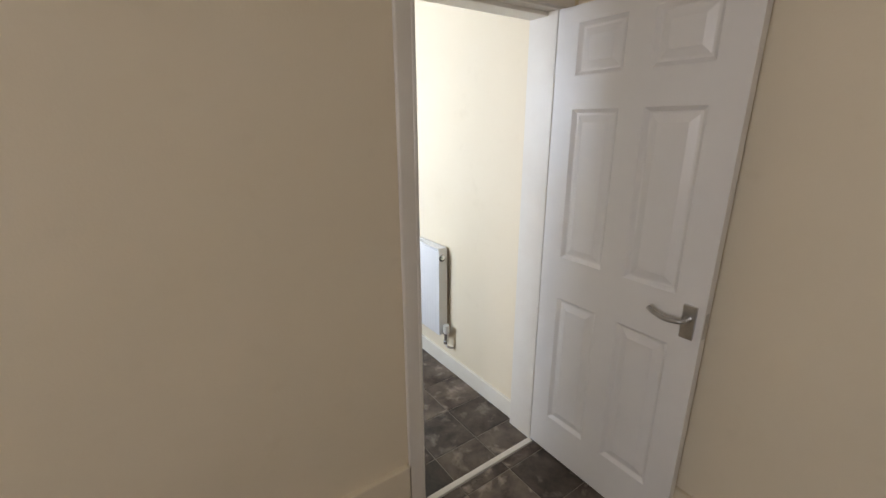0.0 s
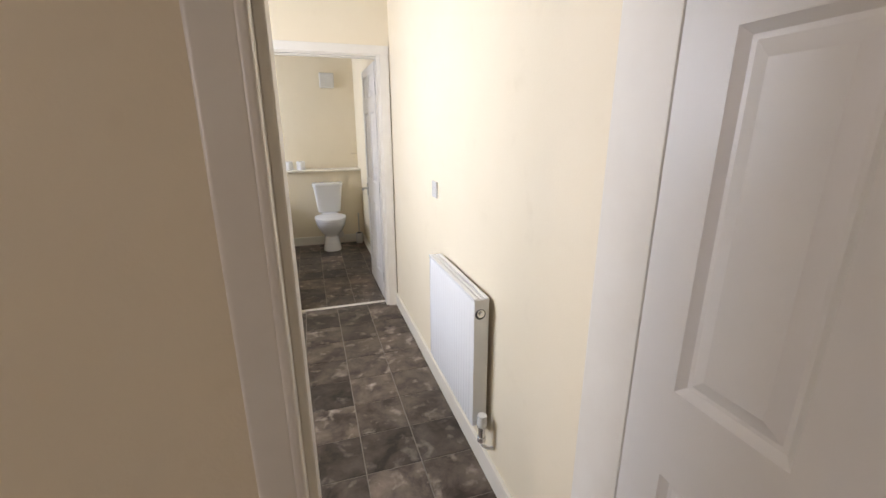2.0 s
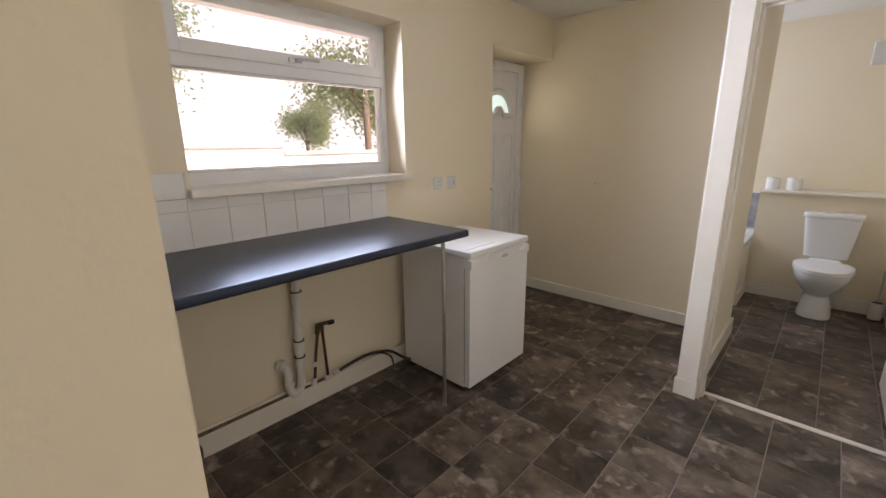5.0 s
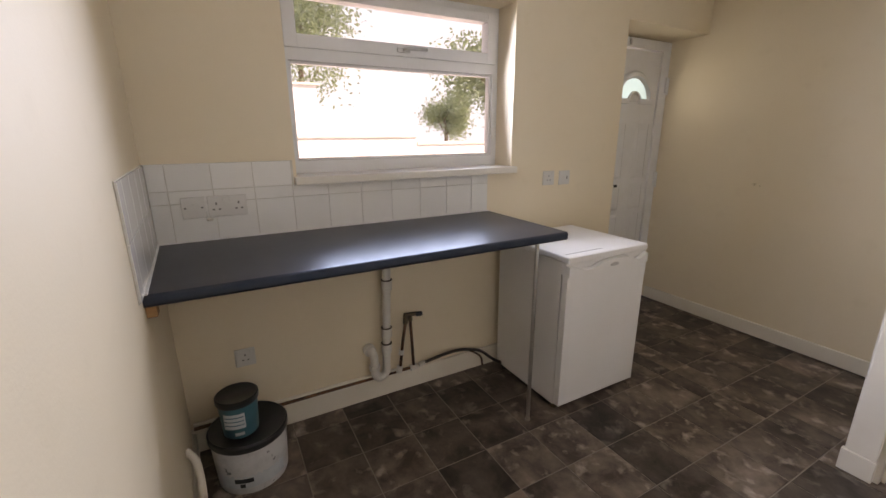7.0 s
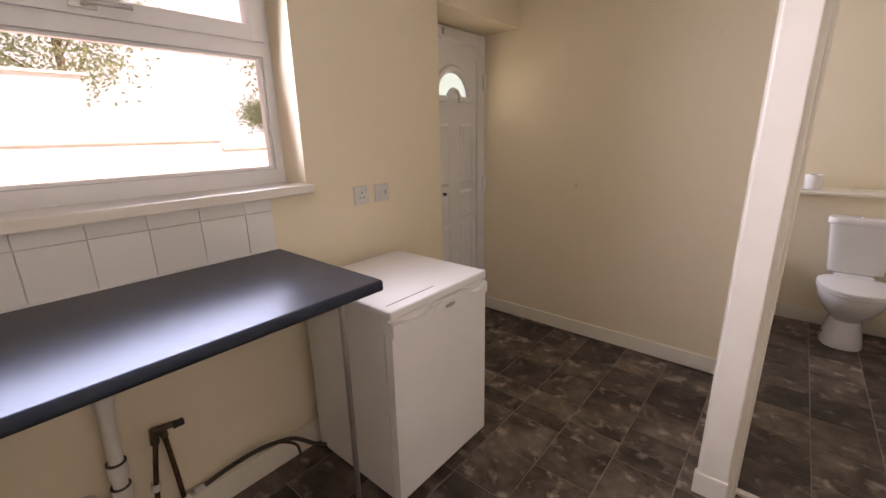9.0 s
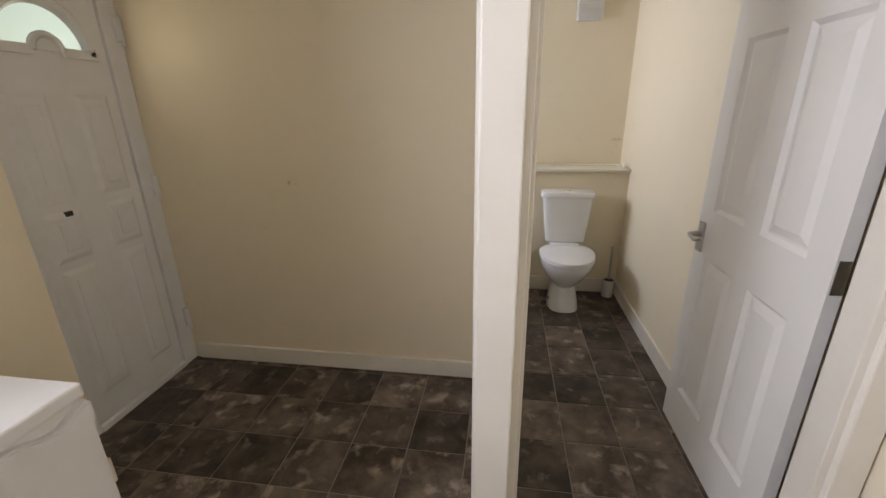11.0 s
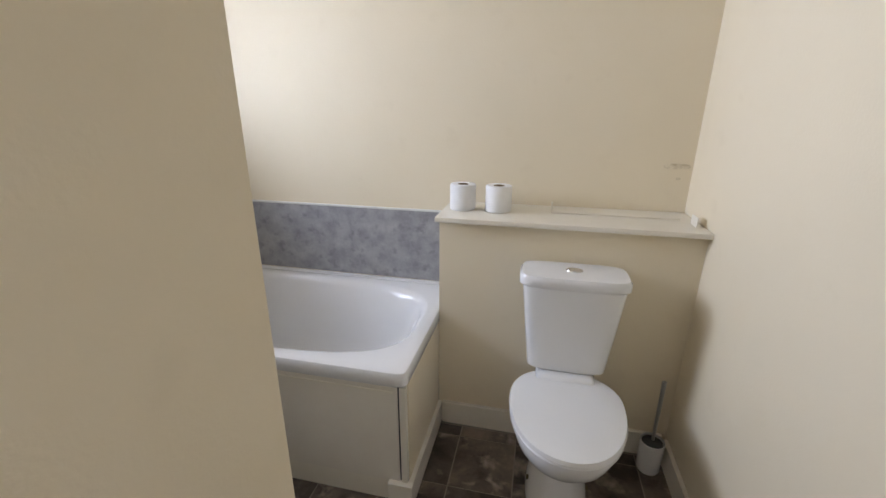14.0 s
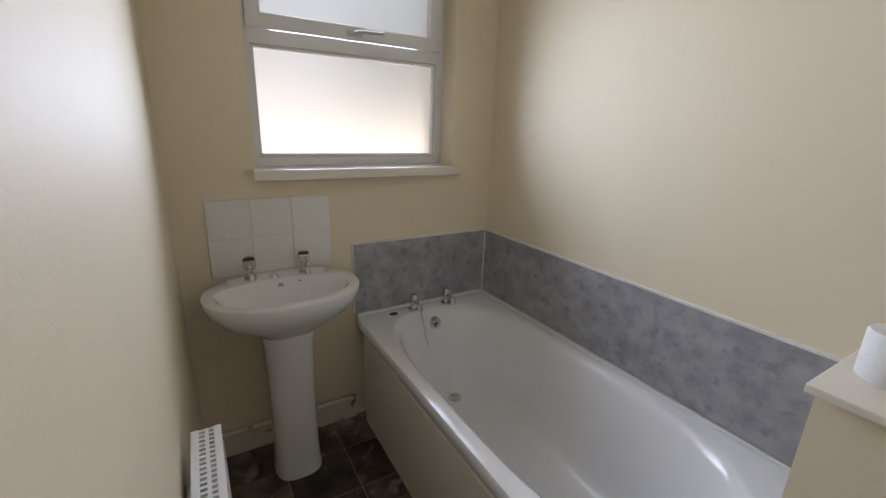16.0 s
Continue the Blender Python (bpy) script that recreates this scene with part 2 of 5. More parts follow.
def B(*boxes, bevel=0.0, seg=2):
    """A bmesh of boxes (x0, x1, y0, y1, z0, z1), their edges rounded by bevel."""
    bm = bmesh.new()
    for x0, x1, y0, y1, z0, z1 in boxes:
        m = Matrix.Translation(((x0 + x1) / 2, (y0 + y1) / 2, (z0 + z1) / 2)) @ Matrix.Diagonal((abs(x1 - x0), abs(y1 - y0), abs(z1 - z0), 1))
        bmesh.ops.create_cube(bm, size=1, matrix=m)
    if bevel:
        bmesh.ops.bevel(bm, geom=bm.edges[:], offset=bevel, segments=seg, affect="EDGES", profile=0.6, clamp_overlap=True)
    return bm


def cyl(bm, a, b, r0, r1=None, seg=20):
    """A capped cylinder or cone from a to b, added to bm."""
    a, b = Vector(a), Vector(b)
    r1 = r0 if r1 is None else r1
    turn = (b - a).to_track_quat("Z", "Y").to_matrix().to_4x4()
    m = Matrix.Translation((a + b) / 2) @ turn
    bmesh.ops.create_cone(bm, cap_ends=True, segments=seg, radius1=r0, radius2=r1, depth=(b - a).length, matrix=m)
    return bm


def C(*rods, seg=20):
    bm = bmesh.new()
    for r in rods:
        cyl(bm, *r, seg=seg)
    return bm


def bridge(bm, rings, closed_ends=(True, True)):
    vs = [[bm.verts.new(p) for p in ring] for ring in rings]
    n = len(vs[0])
    for a, b in zip(vs, vs[1:]):
        for i in range(n):
            bm.faces.new((a[i], a[(i + 1) % n], b[(i + 1) % n], b[i]))
    if closed_ends[0]:
        bm.faces.new(vs[0][::-1])
    if closed_ends[1]:
        bm.faces.new(vs[-1])
    return bm


def tube(bm, pts, r, seg=10):
    """A round tube that bends smoothly through the points."""
    pts = [Vector(p) for p in pts]
    line = []
    for i in range(len(pts) - 1):
        p0, p1, p2, p3 = pts[max(i - 1, 0)], pts[i], pts[i + 1], pts[min(i + 2, len(pts) - 1)]
        for k in range(6):
            t = k / 6
            line.append(0.5 * ((2 * p1) + (p2 - p0) * t + (2 * p0 - 5 * p1 + 4 * p2 - p3) * t * t + (3 * p1 - p0 - 3 * p2 + p3) * t ** 3))
    line.append(pts[-1])
    rings, side = [], None
    for i, p in enumerate(line):
        d = (line[min(i + 1, len(line) - 1)] - line[max(i - 1, 0)]).normalized()
        side = (side - d * side.dot(d)).normalized() if side else d.orthogonal().normalized()
        up = d.cross(side)
        rings.append([p + r * (math.cos(a) * side + math.sin(a) * up) for a in (2 * math.pi * k / seg for k in range(seg))])
    return bridge(bm, rings)


def oval(cx, cy, z, rx, ry, n=2.0, seg=48, back=None):
    """A ring of points: an ellipse (n = 2) to a rectangle (n large); back: a second radius for the far half (y above cy)."""
    out = []
    for k in range(seg):
        a = 2 * math.pi * k / seg
        c, s = math.cos(a), math.sin(a)
        x = math.copysign(abs(c) ** (2 / n), c) * rx
        y = math.copysign(abs(s) ** (2 / n), s) * (back if back and s > 0 else ry)
        out.append((cx + x, cy + y, z))
    return out


def prism(outline, depth, axis):
    """A flat outline of (u, v) points, extruded along an axis from depth[0] to depth[1]."""
    order = {"x": lambda u, v, d: (d, u, v), "y": lambda u, v, d: (u, d, v), "z": lambda u, v, d: (u, v, d)}[axis]
    return bridge(bmesh.new(), [[order(u, v, d) for u, v in outline] for d in depth])


# ---- plan ----
XR = 2.03        # face of the long wall with the radiator
XW = -0.405      # kitchen face of the window wall
XB = -0.48       # bathroom face of the window wall
XO = -0.77       # outer face of that wall
YA = 1.965       # first room's face of the wall with the first door
YS = 2.288       # kitchen's face of it at the doorway
YS0, SKEW = 2.213, 0.0441  # the same face at the window wall, which it does not meet square, and its slope
XK = 1.298       # its free end
YK = 5.71        # kitchen's back wall
YC = 5.794       # bathroom's face of it
YB = 7.24        # bathroom's back wall
XP0, XP1 = 1.065, 1.142  # partition beside the bathroom door
YD = 4.70        # kitchen's face of the bathroom door's wall
H = 2.42
XA0, XA1, YA0 = -1.6, 2.10, -2.2   # first room

# ---- large structure ----
structure("wall_kitchen_south", prism([(XW, YA), (1.285, YA), (1.285, YS), (XW, YS0)], (0, H), "z"), PAINT, "cream painted plaster wall beside the doorway")
structure("wall_over_first_door", B((1.285, XR, YA, YS, 2.03, H)), PAINT, "cream painted wall over the first door")
structure("wall_kitchen_end", B((1.285, XK, YA + 0.146, YS, 0, 2.03)), PAINT, "cream plaster reveal of the doorway")
structure("wall_first_room_north", B((XA0, XW, YA, YA + 0.2, 0, H)), PAINT, "cream painted wall of the first room")
structure("wall_east", B((XR, XR + 0.2, YA, YB + 0.2, 0, H)), PAINT, "long cream painted wall with the radiator")
structure("wall_first_room_east", B((XA1, XA1 + 0.13, YA0, YA, 0, H)), PAINT, "cream painted wall behind the open door")
# unseen wall; its slot is added to let light into the room
structure("wall_first_room_west", B((XA0 - 0.13, XA0, YA0, -0.05, 0, H), (XA0 - 0.13, XA0, 0.27, YA + 0.2, 0, H), (XA0 - 0.13, XA0, -0.05, 0.27, 0, 1.28), (XA0 - 0.13, XA0, -0.05, 0.27, 2.36, H)), PAINT,
          "cream painted wall of the first room with an added opening")
structure("wall_first_room_south", B((XA0 - 0.13, XA1, YA0 - 0.2, YA0, 0, H)), PAINT, "cream painted wall of the first room")
# window wall: kitchen window 2.78 to 3.975, back door recess 4.857 to 5.71
WK0, WK1, WZ0, WZ1 = 2.780, 3.975, 1.203, 2.085
RD0, RZ = 4.857, 2.096
structure("wall_window_kitchen", B((-0.645, XW, YS0 - 0.1, WK0, 0, H), (XO, XW, WK0, WK1, 0, WZ0), (-0.645, XW, WK0, WK1, WZ1, H), (-0.645, XW, WK1, RD0, 0, H), (XO, XW, RD0, YK, RZ, H)), PAINT,
          "cream painted outer wall with window and back door openings")
WB0, WB1, BZ0, BZ1 = 6.10, 7.01, 1.240, 2.16
structure("wall_window_bathroom", B((XO, XB, YC, WB0, 0, H), (XO, XB, WB0, WB1, 0, BZ0), (XO, XB, WB0, WB1, BZ1, H), (XO, XB, WB1, YB, 0, H)), PAINT,
          "cream painted bathroom wall with a window opening")
structure("wall_kitchen_back", B((XO, XP1, YK, YC, 0, H)), PAINT, "cream painted kitchen end wall with slight marks")
structure("wall_partition", B((XP0, XP1, YD + 0.08, YD + 0.10, 0, 2.03), (XP0, XP1, YD + 0.10, YK, 0, H)), PAINT, "thin cream painted partition")
structure("wall_over_second_door", B((XP0, XR, YD, YD + 0.10, 2.03, H)), PAINT, "cream painted wall over the bathroom door")
structure("wall_bathroom_back", B((XO, XR, YB, YB + 0.2, 0, H)), PAINT, "cream painted bathroom end wall")
structure("ceiling", B((XO, XR + 0.2, YA + 0.2, YB + 0.2, H, H + 0.1)), CEIL, "white painted ceiling of kitchen and bathroom")
structure("ceiling_first_room", B((XA0 - 0.13, XA1 + 0.13, YA0 - 0.2, YA + 0.2, H, H + 0.1)), CEIL, "white painted ceiling of the first room")
structure("wall_boxing", B((1.071, XR, 6.955, YB, 0, 0.955)), PAINT, "low cream boxed-in wall behind the toilet")
floor_kitchen = structure("floor_kitchen", B((XO, XR, YA + 0.005, 4.775, -0.1, -0.0025), (XO, XP1, 4.775, YK, -0.1, -0.0025)), GROUT, "dark slate-effect tile floor of the kitchen")
floor_bath = structure("floor_bathroom", B((XP1, XR, 4.805, YC, -0.1, -0.0025), (XB, XR, YC, YB, -0.1, -0.0025)), GROUT, "dark slate-effect tile floor of the bathroom")
floor_first = structure("floor_first_room", B((XA0, XA1, YA0, YA - 0.025, -0.1, -0.0025)), GROUT, "dark slate-effect tile floor of the first room")


def skirting(name, boxes, mat=SKIRT, label="cream painted skirting board"):
    """Boards with a rounded upper edge."""
    return structure(name, B(*boxes, bevel=0.004), mat, label)


skirting("baseboard_first_room", ((XA0, 1.262, YA - 0.026, YA, 0, 0.25),), PAINT, "tall skirting board painted the wall's cream")
skirting("baseboard_first_room_east", ((XA1 - 0.02, XA1, YA0, YA - 0.06, 0, 0.2),), PAINT, "tall skirting board painted the wall's cream")
skirting("baseboard_east", ((XR - 0.018, XR, YA + 0.15, YD, 0, 0.105),))
skirting("baseboard_kitchen_back", ((XO + 0.12, XP0, YK - 0.018, YK, 0.005, 0.102),))
skirting("baseboard_kitchen_window", ((XW, XW + 0.02, YS0, RD0, 0, 0.115),))
structure("baseboard_kitchen_south", prism([(XW + 0.02, YS0), (XK, YS), (XK, YS + 0.016), (XW + 0.02, YS0 + 0.017)], (0, 0.1), "z"), SKIRT, "cream painted skirting board")
skirting("baseboard_partition", ((XP1, XP1 + 0.018, YD + 0.13, YC + 0.02, 0, 0.125),))
skirting("baseboard_bathroom_east", ((XR - 0.018, XR, YD + 0.13, 6.93, 0, 0.105),))
skirting("baseboard_boxing", ((1.090, XR - 0.018, 6.937, 6.955, 0, 0.11),))
skirting("baseboard_bathroom_south", ((XB, XP1, YC, YC + 0.018, 0, 0.11),))
skirting("baseboard_bathroom_window", ((XB, XB + 0.018, YC + 0.018, 6.47, 0, 0.11),), SCUFFED, "cream skirting board with peeling paint")


def lining(name, x0, x1, ya, yb, top, label):
    """A door frame: two jambs and a head."""
    fr = thing(name, label, "door frame", at=((x0 + x1) / 2, ya, 0))
    t = 0.03
    part("jamb", B((x0 - t, x0, ya, yb, 0, top), bevel=0.003), GLOSS, fr)
    part("jamb", B((x1, x1 + t, ya, yb, 0, top), bevel=0.003), GLOSS, fr)
    part("head", B((x0 - t, x1 + t, ya, yb, top, top + t), bevel=0.003), GLOSS, fr)
    fr["kind"] = "structure"
    return fr


d1 = lining("door_frame_first", 1.335, 1.985, YA - 0.002, YA + 0.146, 1.985, "white glossed timber door frame of the first door")
part("door_stop", B((1.335, 1.352, YA + 0.047, YA + 0.142, 0, 1.985), bevel=0.003), GLOSS, d1)
part("door_stop", B((1.352, 1.985, YA + 0.047, YA + 0.142, 1.970, 1.985), bevel=0.003), GLOSS, d1)
part("architrave", B((1.266, 1.327, YA - 0.018, YA, 0, 2.055), bevel=0.008, seg=4), GLOSS, d1, smooth=True)
part("bead", B((1.321, 1.3375, YA - 0.020, YA + 0.023, 0, 1.99), bevel=0.0065, seg=4), GLOSS, d1, smooth=True)
part("architrave", B((1.327, 2.06, YA - 0.018, YA, 1.99, 2.055), bevel=0.005), GLOSS, d1)
part("architrave", B((2.0, 2.062, YA - 0.016, YA, 0, 1.99), bevel=0.005), GLOSS, d1)
structure("door_sill", B((1.335, 1.985, YA - 0.022, YA + 0.006, -0.02, 0.006), bevel=0.002), GLOSS, "white threshold strip at the first door")

d2 = lining("door_frame_second", 1.184, 1.93, YD - 0.002, YD + 0.085, 1.995, "white glossed timber frame of the bathroom door")
part("door_stop", B((1.184, 1.196, YD + 0.03, YD + 0.06, 0, 1.995), bevel=0.003), GLOSS, d2)
part("door_stop", B((1.196, 1.93, YD + 0.03, YD + 0.06, 1.983, 1.995), bevel=0.003), GLOSS, d2)
part("architrave", B((1.07, 1.165, YD - 0.02, YD, 0.10, 2.068), bevel=0.005), GLOSS, d2)
part("plinth_block", B((1.055, 1.168, YD - 0.026, YD, 0, 0.10), bevel=0.004), GLOSS, d2)
part("architrave", B((1.165, 2.022, YD - 0.02, YD, 2.005, 2.068), bevel=0.005), GLOSS, d2)
part("architrave", B((1.95, 2.022, YD - 0.02, YD, 0.0, 2.005), bevel=0.005), GLOSS, d2)
part("corner_strip", B((XP0 - 0.004, 1.154, YD, YD + 0.08, 0, 2.03)), GLOSS, d2)
part("strike_plate", B((1.184, 1.1855, YD + 0.062, YD + 0.082, 1.05, 1.13)), BRUSHED, d2)
structure("door_sill_second", B((1.154, 1.96, 4.776, 4.804, -0.02, 0.006), bevel=0.002), GLOSS, "white threshold strip at the bathroom door")


def frustum(bm, x, y0, y1, z0, z1, inset, rise):
    """A raised field: a sloped border from the plane x that ends at x + rise."""
    a = [(x, y0, z0), (x, y1, z0), (x, y1, z1), (x, y0, z1)]
    b = [(x + rise, y0 + inset, z0 + inset), (x + rise, y1 - inset, z0 + inset), (x + rise, y1 - inset, z1 - inset), (x + rise, y0 + inset, z1 - inset)]
    return bridge(bm, [a, b])


def panel_door(name, label, width, height, lever):
    """A six-panel moulded door, hinged at its origin, lying along +y with its faces at x = 0 and x = 0.036."""
    door = thing(name, label, "door", at=(0, 0, 0))
    t, st, mu = 0.036, 0.098, 0.095
    pw = (width - 2 * st - mu) / 2
    rows = ((0.205, 0.83), (1.015, 1.615), (1.735, height - 0.06))
    cols = ((st, st + pw), (st + pw + mu, width - st))
    bars = [(0, t, 0, st, 0.006, height), (0, t, width - st, width, 0.006, height), (0, t, st + pw, st + pw + mu, 0.006, height)]
    edges = [0.006, rows[0][0], rows[0][1], rows[1][0], rows[1][1], rows[2][0], rows[2][1], height]
    for c0, c1 in cols:
        for z0, z1 in zip(edges[::2], edges[1::2]):
            bars.append((0, t, c0, c1, z0, z1))
    part("leaf", B(*bars), DOORW, door)
    for c0, c1 in cols:
        for z0, z1 in rows:
            field = part("panel", B((0.012, t - 0.012, c0, c1, z0, z1)), DOORW, door)
            for x, s in ((0.012, -1), (t - 0.012, 1)):
                bm = bmesh.new()
                frustum(bm, x, c0 + 0.022, c1 - 0.022, z0 + 0.022, z1 - 0.022, 0.026, s * 0.009)
                part("raised_field", bm, DOORW, field)
                # sloped moulding round the opening
                bm = bmesh.new()
                face, e = x + s * 0.0115, 0.014
                outer = [bm.verts.new((face, y, z)) for y, z in ((c0, z0), (c1, z0), (c1, z1), (c0, z1))]
                inner = [bm.verts.new((x, y, z)) for y, z in ((c0 + e, z0 + e), (c1 - e, z0 + e), (c1 - e, z1 - e), (c0 + e, z1 - e))]
                for a in range(4):
                    bm.faces.new((outer[a], outer[(a + 1) % 4], inner[(a + 1) % 4], inner[a]))
                part("moulding", bm, DOORW, field)
    hz, hy = lever, width - 0.044
    for s, x in ((-1, 0.0), (1, t)):
        h = part("handle", B((x, x + s * 0.009, hy - 0.022, hy + 0.022, hz - 0.06, hz + 0.06), bevel=0.003), BRUSHED, door, "brushed steel lever handle")
        bm = bmesh.new()
        cyl(bm, (x + s * 0.008, hy, hz + 0.012), (x + s * 0.03, hy, hz + 0.012), 0.011)
        tube(bm, [(x + s * 0.028, hy, hz + 0.012), (x + s * 0.05, hy - 0.004, hz + 0.012), (x + s * 0.055, hy - 0.05, hz + 0.006), (x + s * 0.055, hy - 0.09, hz + 0.014), (x + s * 0.052, hy - 0.115, hz + 0.026)], 0.008)
        o = part("lever", bm, BRUSHED, h, smooth=True)
    part("latch_plate", B((0.008, t - 0.008, width - 0.0005, width + 0.0015, hz - 0.05, hz + 0.04)), BRUSHED, door)
    for z in (0.2, 1.0, 1.78):
        part("hinge", B((t * 0.1, t * 0.9, -0.004, 0.0, z - 0.045, z + 0.045)), BRUSHED, door)
    return door


first_door = panel_door("door_first", "white six-panel moulded door standing open, brushed steel lever", 0.684, 1.975, 0.935)
first_door.matrix_basis = pose(1.985, YA - 0.007, 0.006, 0, 0, 180) @ Matrix.Translation((-0.036, 0, 0))
second_door = panel_door("door_second", "white six-panel bathroom door standing open against the wall", 0.714, 1.975, 0.900)
second_door.matrix_basis = pose(1.930, YD + 0.138, 0.006, 0, 0, 0.3)


# ---- windows and back door ----
def pane(y0, y1, z0, z1, x, mat, parent, label=""):
    ob = part("pane", B((x - 0.002, x + 0.002, y0, y1, z0, z1)), mat, parent, label)
    ob.visible_shadow = mat is not CLEAR
    return ob


def upvc_window(name, x, y0, y1, z0, z1, transom, mat, label, sill=0.0):
    """A two-light window: a fixed lower pane and a top-hung sash over a transom, with its stay handle."""
    w = tagged(thing(name, label, "window", at=(x, (y0 + y1) / 2, z0)), kind="structure")
    f, d = 0.036, 0.07
    part("window_frame", B((x - d, x, y0, y0 + f, z0, z1), (x - d, x, y1 - f, y1, z0, z1), (x - d, x, y0 + f, y1 - f, z0, z0 + f + sill), (x - d, x, y0 + f, y1 - f, z1 - f, z1),
                           (x - d, x, y0 + f, y1 - f, transom - 0.035, transom + 0.03)), UPVC, w)
    b0, b1, c0, c1 = y0 + f, y1 - f, z0 + f + sill, transom - 0.035
    g = 0.013
    part("glazing_bead", B((x - 0.045, x - 0.012, b0, b0 + g, c0, c1), (x - 0.045, x - 0.012, b1 - g, b1, c0, c1), (x - 0.045, x - 0.012, b0 + g, b1 - g, c0, c0 + g), (x - 0.045, x - 0.012, b0 + g, b1 - g, c1 - g, c1), bevel=0.004), UPVC, w)
    pane(b0, b1, c0, c1, x - 0.035, mat, w)
    s0, s1 = transom + 0.03, z1 - f
    sash = part("sash", B((x - 0.05, x + 0.016, b0 - 0.012, b0 + 0.045, s0 - 0.012, s1), (x - 0.05, x + 0.016, b1 - 0.045, b1 + 0.012, s0 - 0.012, s1),
                          (x - 0.05, x + 0.016, b0 + 0.045, b1 - 0.045, s0 - 0.012, s0 + 0.045), (x - 0.05, x + 0.016, b0 + 0.045, b1 - 0.045, s1 - 0.045, s1), bevel=0.003), UPVC, w)
    pane(b0 + 0.045, b1 - 0.045, s0 + 0.045, s1 - 0.045, x - 0.02, mat, sash)
    m = (y0 + y1) / 2
    bm = B((x + 0.016, x + 0.03, m - 0.035, m + 0.035, s0 + 0.004, s0 + 0.026), bevel=0.004)
    tube(bm, [(x + 0.03, m, s0 + 0.015), (x + 0.05, m + 0.01, s0 + 0.018), (x + 0.052, m + 0.06, s0 + 0.02), (x + 0.05, m + 0.12, s0 + 0.022)], 0.008)
    part("handle", bm, BRUSHED, sash, "metal stay handle", smooth=True)
    return w


upvc_window("window_1", -0.565, WK0, WK1, WZ0 + 0.028, WZ1, 1.775, CLEAR, "white plastic kitchen window with a top-hung light", 0.022)
structure("window_sill_1", B((-0.57, XW + 0.045, WK0 - 0.012, WK1 + 0.012, WZ0 - 0.008, WZ0 + 0.028), bevel=0.004), GLOSS, "white painted kitchen window sill")
upvc_window("window_2", -0.607, WB0, WB1, BZ0 + 0.03, BZ1, 1.78, FROST, "white plastic bathroom window with frosted glass")
structure("window_sill_2", B((-0.612, XB + 0.05, WB0 - 0.012, WB1 + 0.012, BZ0 - 0.012, BZ0 + 0.03), bevel=0.004), GLOSS, "white painted bathroom window sill")
structure("outer_sill_1", B((XO - 0.04, -0.635, WK0, WK1, WZ0, WZ0 + 0.026)), COPING, "stone sill outside the kitchen window")


